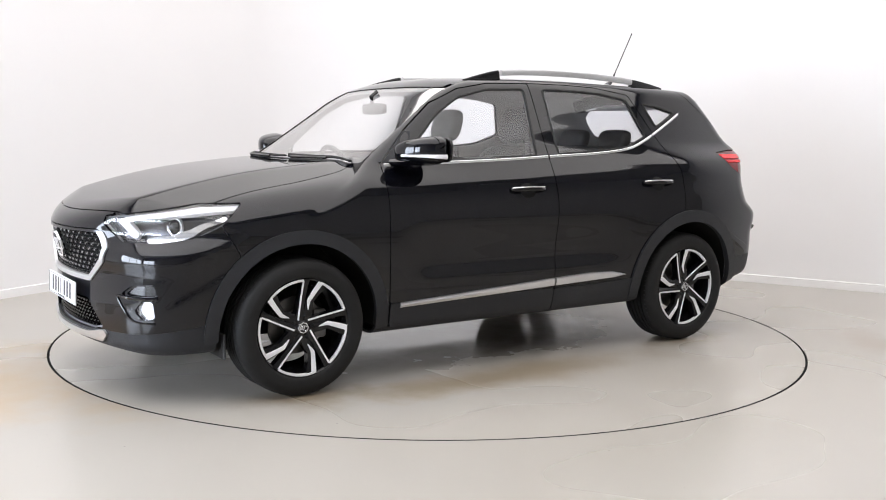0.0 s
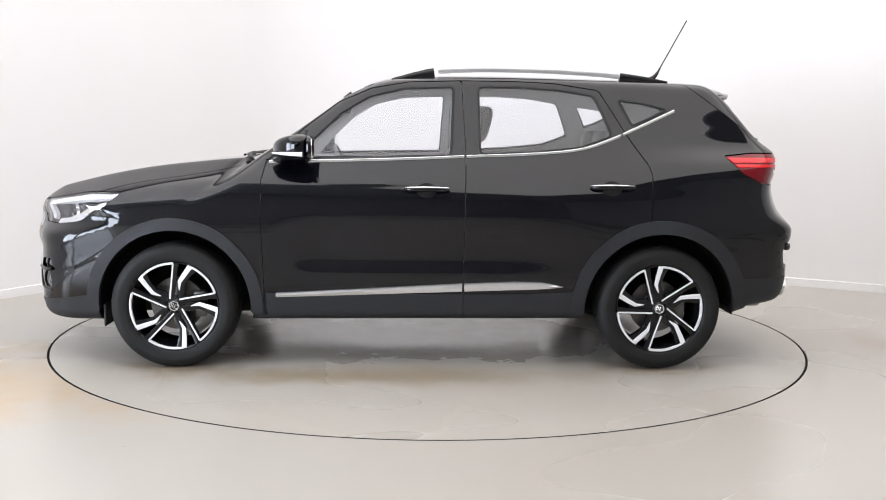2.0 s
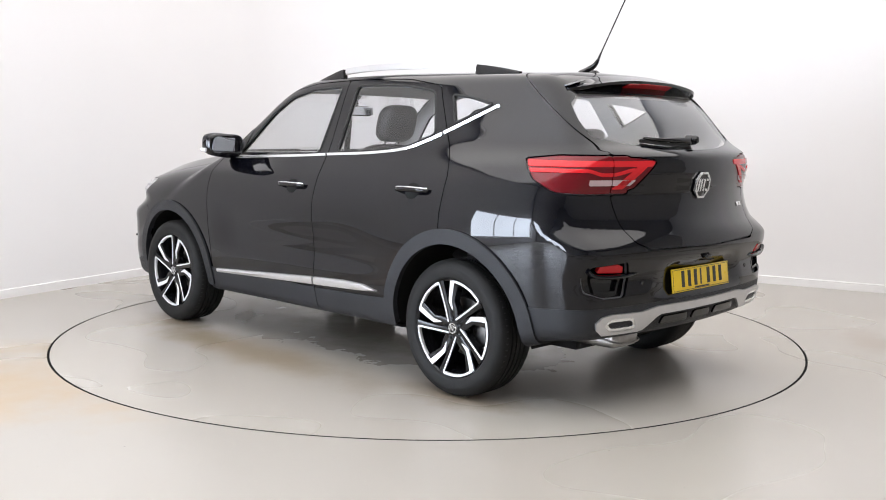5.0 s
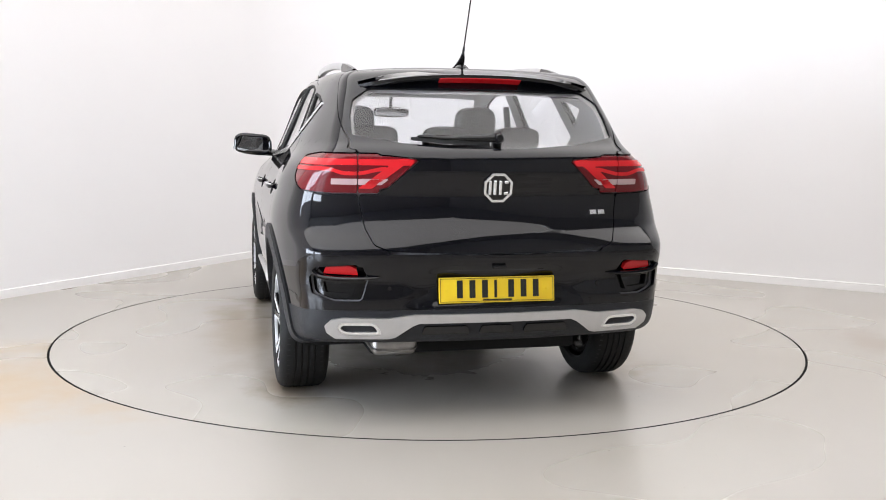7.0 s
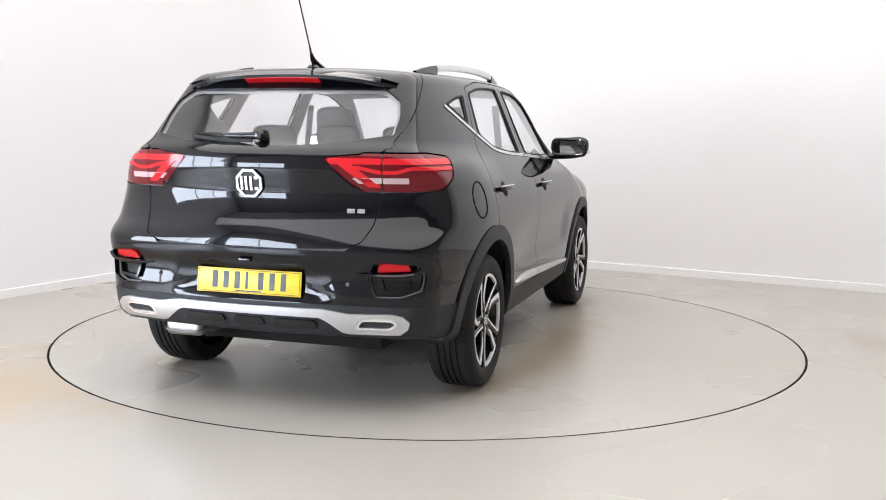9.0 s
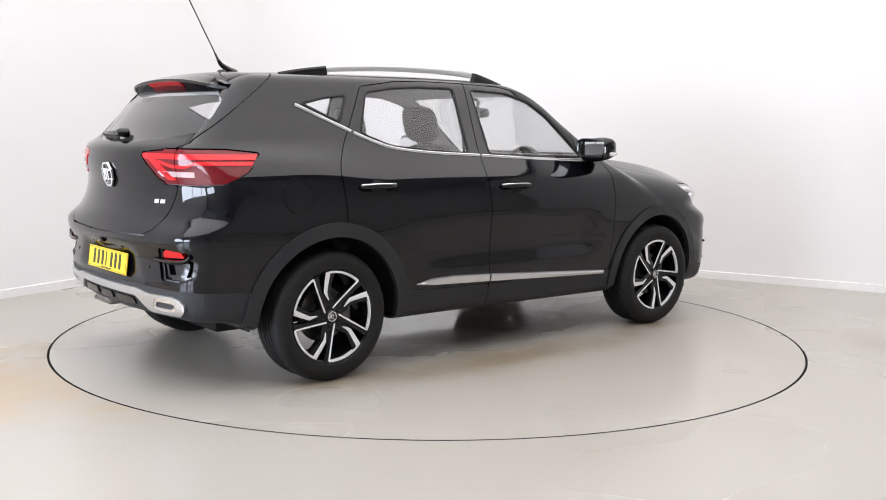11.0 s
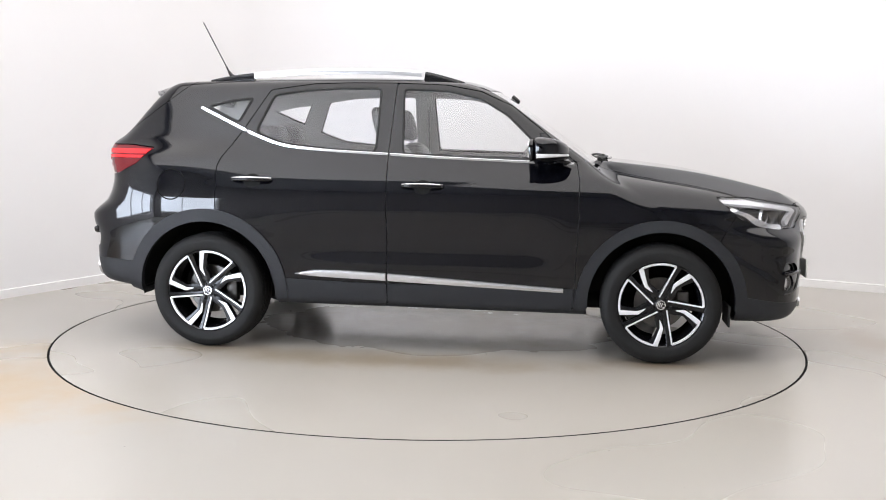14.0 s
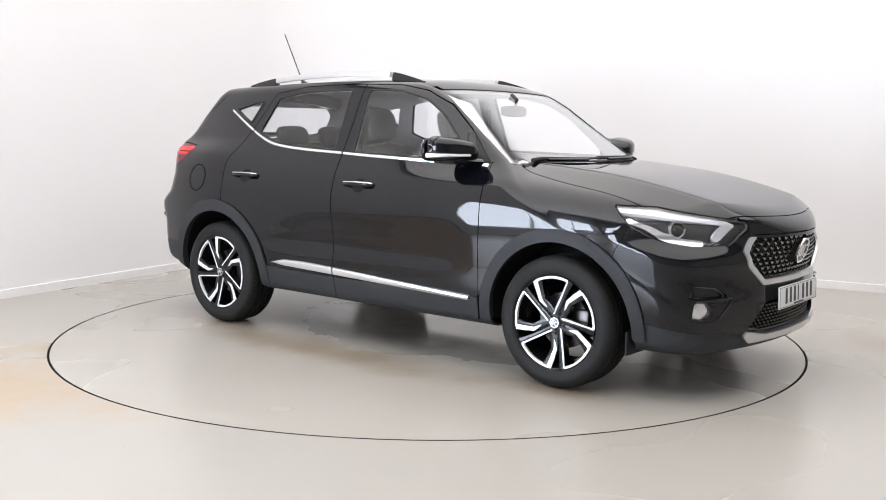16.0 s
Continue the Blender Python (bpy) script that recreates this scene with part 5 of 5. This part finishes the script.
    # screen wipers
for y0, y1, xx in ((0.05, 0.62, 0.985), (-0.56, 0.02, 1.0)):
    pts = [(xx - 0.17 * y * y - 0.005, y, skin_top(xx - 0.17 * y * y - 0.005, y) + 0.016) for y in np.linspace(y0, y1, 9)]
    w = part("screen_wiper", sweep(pts, lambda t: ring_section(1, 8, 0.013, 0.012 - 0.006 * t)), M_RUBBER, car, "black windscreen wiper")
    pts = [(p[0] + 0.03, p[1] * 0.98 + 0.0, skin_top(p[0] + 0.03, p[1]) + 0.014) for p in pts[1:7]]
    part("wiper_arm", sweep(pts, ring_section(0.007, 8)), M_GLOSS, w)
# scuttle between bonnet and screen
part("scuttle", sweep([(0.985 - 0.17 * y * y, y, skin_top(0.985 - 0.17 * y * y, y) - 0.004) for y in np.linspace(-0.62, 0.62, 25)], flat_section(0.05, 0.014)), M_PLASTIC, car, "black scuttle panel")

# cabin ------------------------------------------------------------------
def soft_block(x, y, z, sx, sy, sz, p=0.55, lean=0.0, seg=24):
    bm = bmesh.new()
    bmesh.ops.create_uvsphere(bm, u_segments=seg, v_segments=14, radius=1)
    for v in bm.verts:
        q = [math.copysign(abs(t) ** p, t) for t in v.co]
        v.co = Vector((x + q[0] * sx - lean * q[2] * sz, y + q[1] * sy, z + q[2] * sz))
    return bm


for s in (1, -1):
    seat = part("front_seat", soft_block(-0.19, s * 0.37, 0.86, 0.085, 0.245, 0.33, 0.55, 0.28), M_SEAT, car, "black leather front seat")
    part("headrest", soft_block(-0.345, s * 0.37, 1.305, 0.062, 0.125, 0.105, 0.6, 0.25), M_SEAT, seat)
    part("cushion", soft_block(0.12, s * 0.37, 0.56, 0.28, 0.25, 0.10, 0.5), M_SEAT, seat)
    for d in (-0.05, 0.05):
        part("headrest_post", sweep([(-0.27, s * 0.37 + d, 1.12), (-0.33, s * 0.37 + d, 1.26)], ring_section(0.006, 8)), M_CHROME, seat)
bench = part("rear_bench", soft_block(-1.02, 0, 0.88, 0.09, 0.64, 0.30, 0.4, 0.25, 32), M_SEAT, car, "black leather rear bench")
part("bench_cushion", soft_block(-0.75, 0, 0.58, 0.27, 0.64, 0.11, 0.45, 0, 32), M_SEAT, bench)
for y in (-0.38, 0.0, 0.38):
    part("headrest", soft_block(-1.13, y, 1.225, 0.05, 0.125, 0.065, 0.6, 0.2), M_SEAT, bench)
bm = bmesh.new()
box(bm, -1.80, -1.16, -0.60, 0.60, 1.07, 1.085, 0.005, 1)
part("parcel_shelf", bm, M_LINING, car, "dark parcel shelf")
dash = part("dashboard", sweep([(0.72, y, 1.0) for y in np.linspace(-0.66, 0.66, 15)], lambda t: [(-0.14, -0.25), (0.20, -0.25), (0.20, 0.05), (0.10, 0.085), (-0.03, 0.075), (-0.12, 0.03), (-0.16, -0.05)]), M_LINING, car, "dark grey dashboard")
part("instrument_hood", soft_block(0.60, -0.37, 1.06, 0.09, 0.16, 0.05, 0.6), M_LINING, dash)
ring = []
wm = pose(0.45, -0.37, 1.0, 0, -65, 0)
for k in range(33):
    a = 2 * math.pi * k / 32
    ring.append(wm @ Vector((0.18 * math.cos(a), 0.18 * math.sin(a), 0)))
wheel_rim = part("steering_wheel", sweep(ring, ring_section(0.016, 10), caps=False), M_SEAT, car, "black steering wheel")
for a in (0, 180, -90):
    part("spoke", sweep([wm @ polar(0.03, 0), wm @ Vector((0.17 * math.sin(radians(a)), 0.17 * math.cos(radians(a)), 0))], ring_section(1, 8, 0.02, 0.008)), M_SEAT, wheel_rim)
part("airbag_cover", soft_block(0.45, -0.37, 1.0, 0.03, 0.07, 0.06, 0.7), M_SEAT, wheel_rim)
im = part("cabin_mirror", soft_block(0.42, 0.0, 1.39, 0.02, 0.12, 0.033, 0.5), M_GLOSS, car, "cabin mirror on the windscreen")
bm = bmesh.new()
box(bm, 0.396, 0.399, -0.105, 0.105, 1.365, 1.415, 0.001, 1)
part("mirror_glass", bm, M_MIRROR, im)
part("mirror_stem", sweep([(0.43, 0, 1.41), (0.44, 0, 1.46), (0.40, 0, 1.49)], ring_section(0.012, 8)), M_GLOSS, im)
for s in (1, -1):
    part("door_card", sweep([(x, s * 0.70, 0.80) for x in np.linspace(0.78, -0.90, 9)], flat_section(0.04, 0.58)), M_LINING, car, "dark door lining")
    part("belt_strap", sweep([(-0.22, s * 0.605, 1.42), (-0.22, s * 0.64, 1.10), (-0.15, s * 0.62, 0.85)], flat_section(0.004, 0.04)), M_RUBBER, car, "black seat belt")


# ---- what moves: the disc turns steadily and carries the car ----
def motions():
    rows_disc, rows_car = [], []
    steps = ((0, 213.3), (1, 197.45), (2, 181.75), (3, 166.1), (5.4, 128.45), (6.5, 110.9), (7.5, 94.95), (8.5, 78.95), (9.5, 62.9),
             (10.1, 53.1), (12.4, 17.1), (13.5, -0.35), (15, -24.0), (16, -39.9))
    for t, ang in steps:
        turn = Matrix.Rotation(radians(ang), 4, "Z")
        rows_disc.append((float(t), turn))
        rows_car.append((float(t), turn @ Matrix.Translation((CAR_AT[0], CAR_AT[1], 0))))
    walk(turntable, rows_disc)
    walk(car, rows_car)


motions()
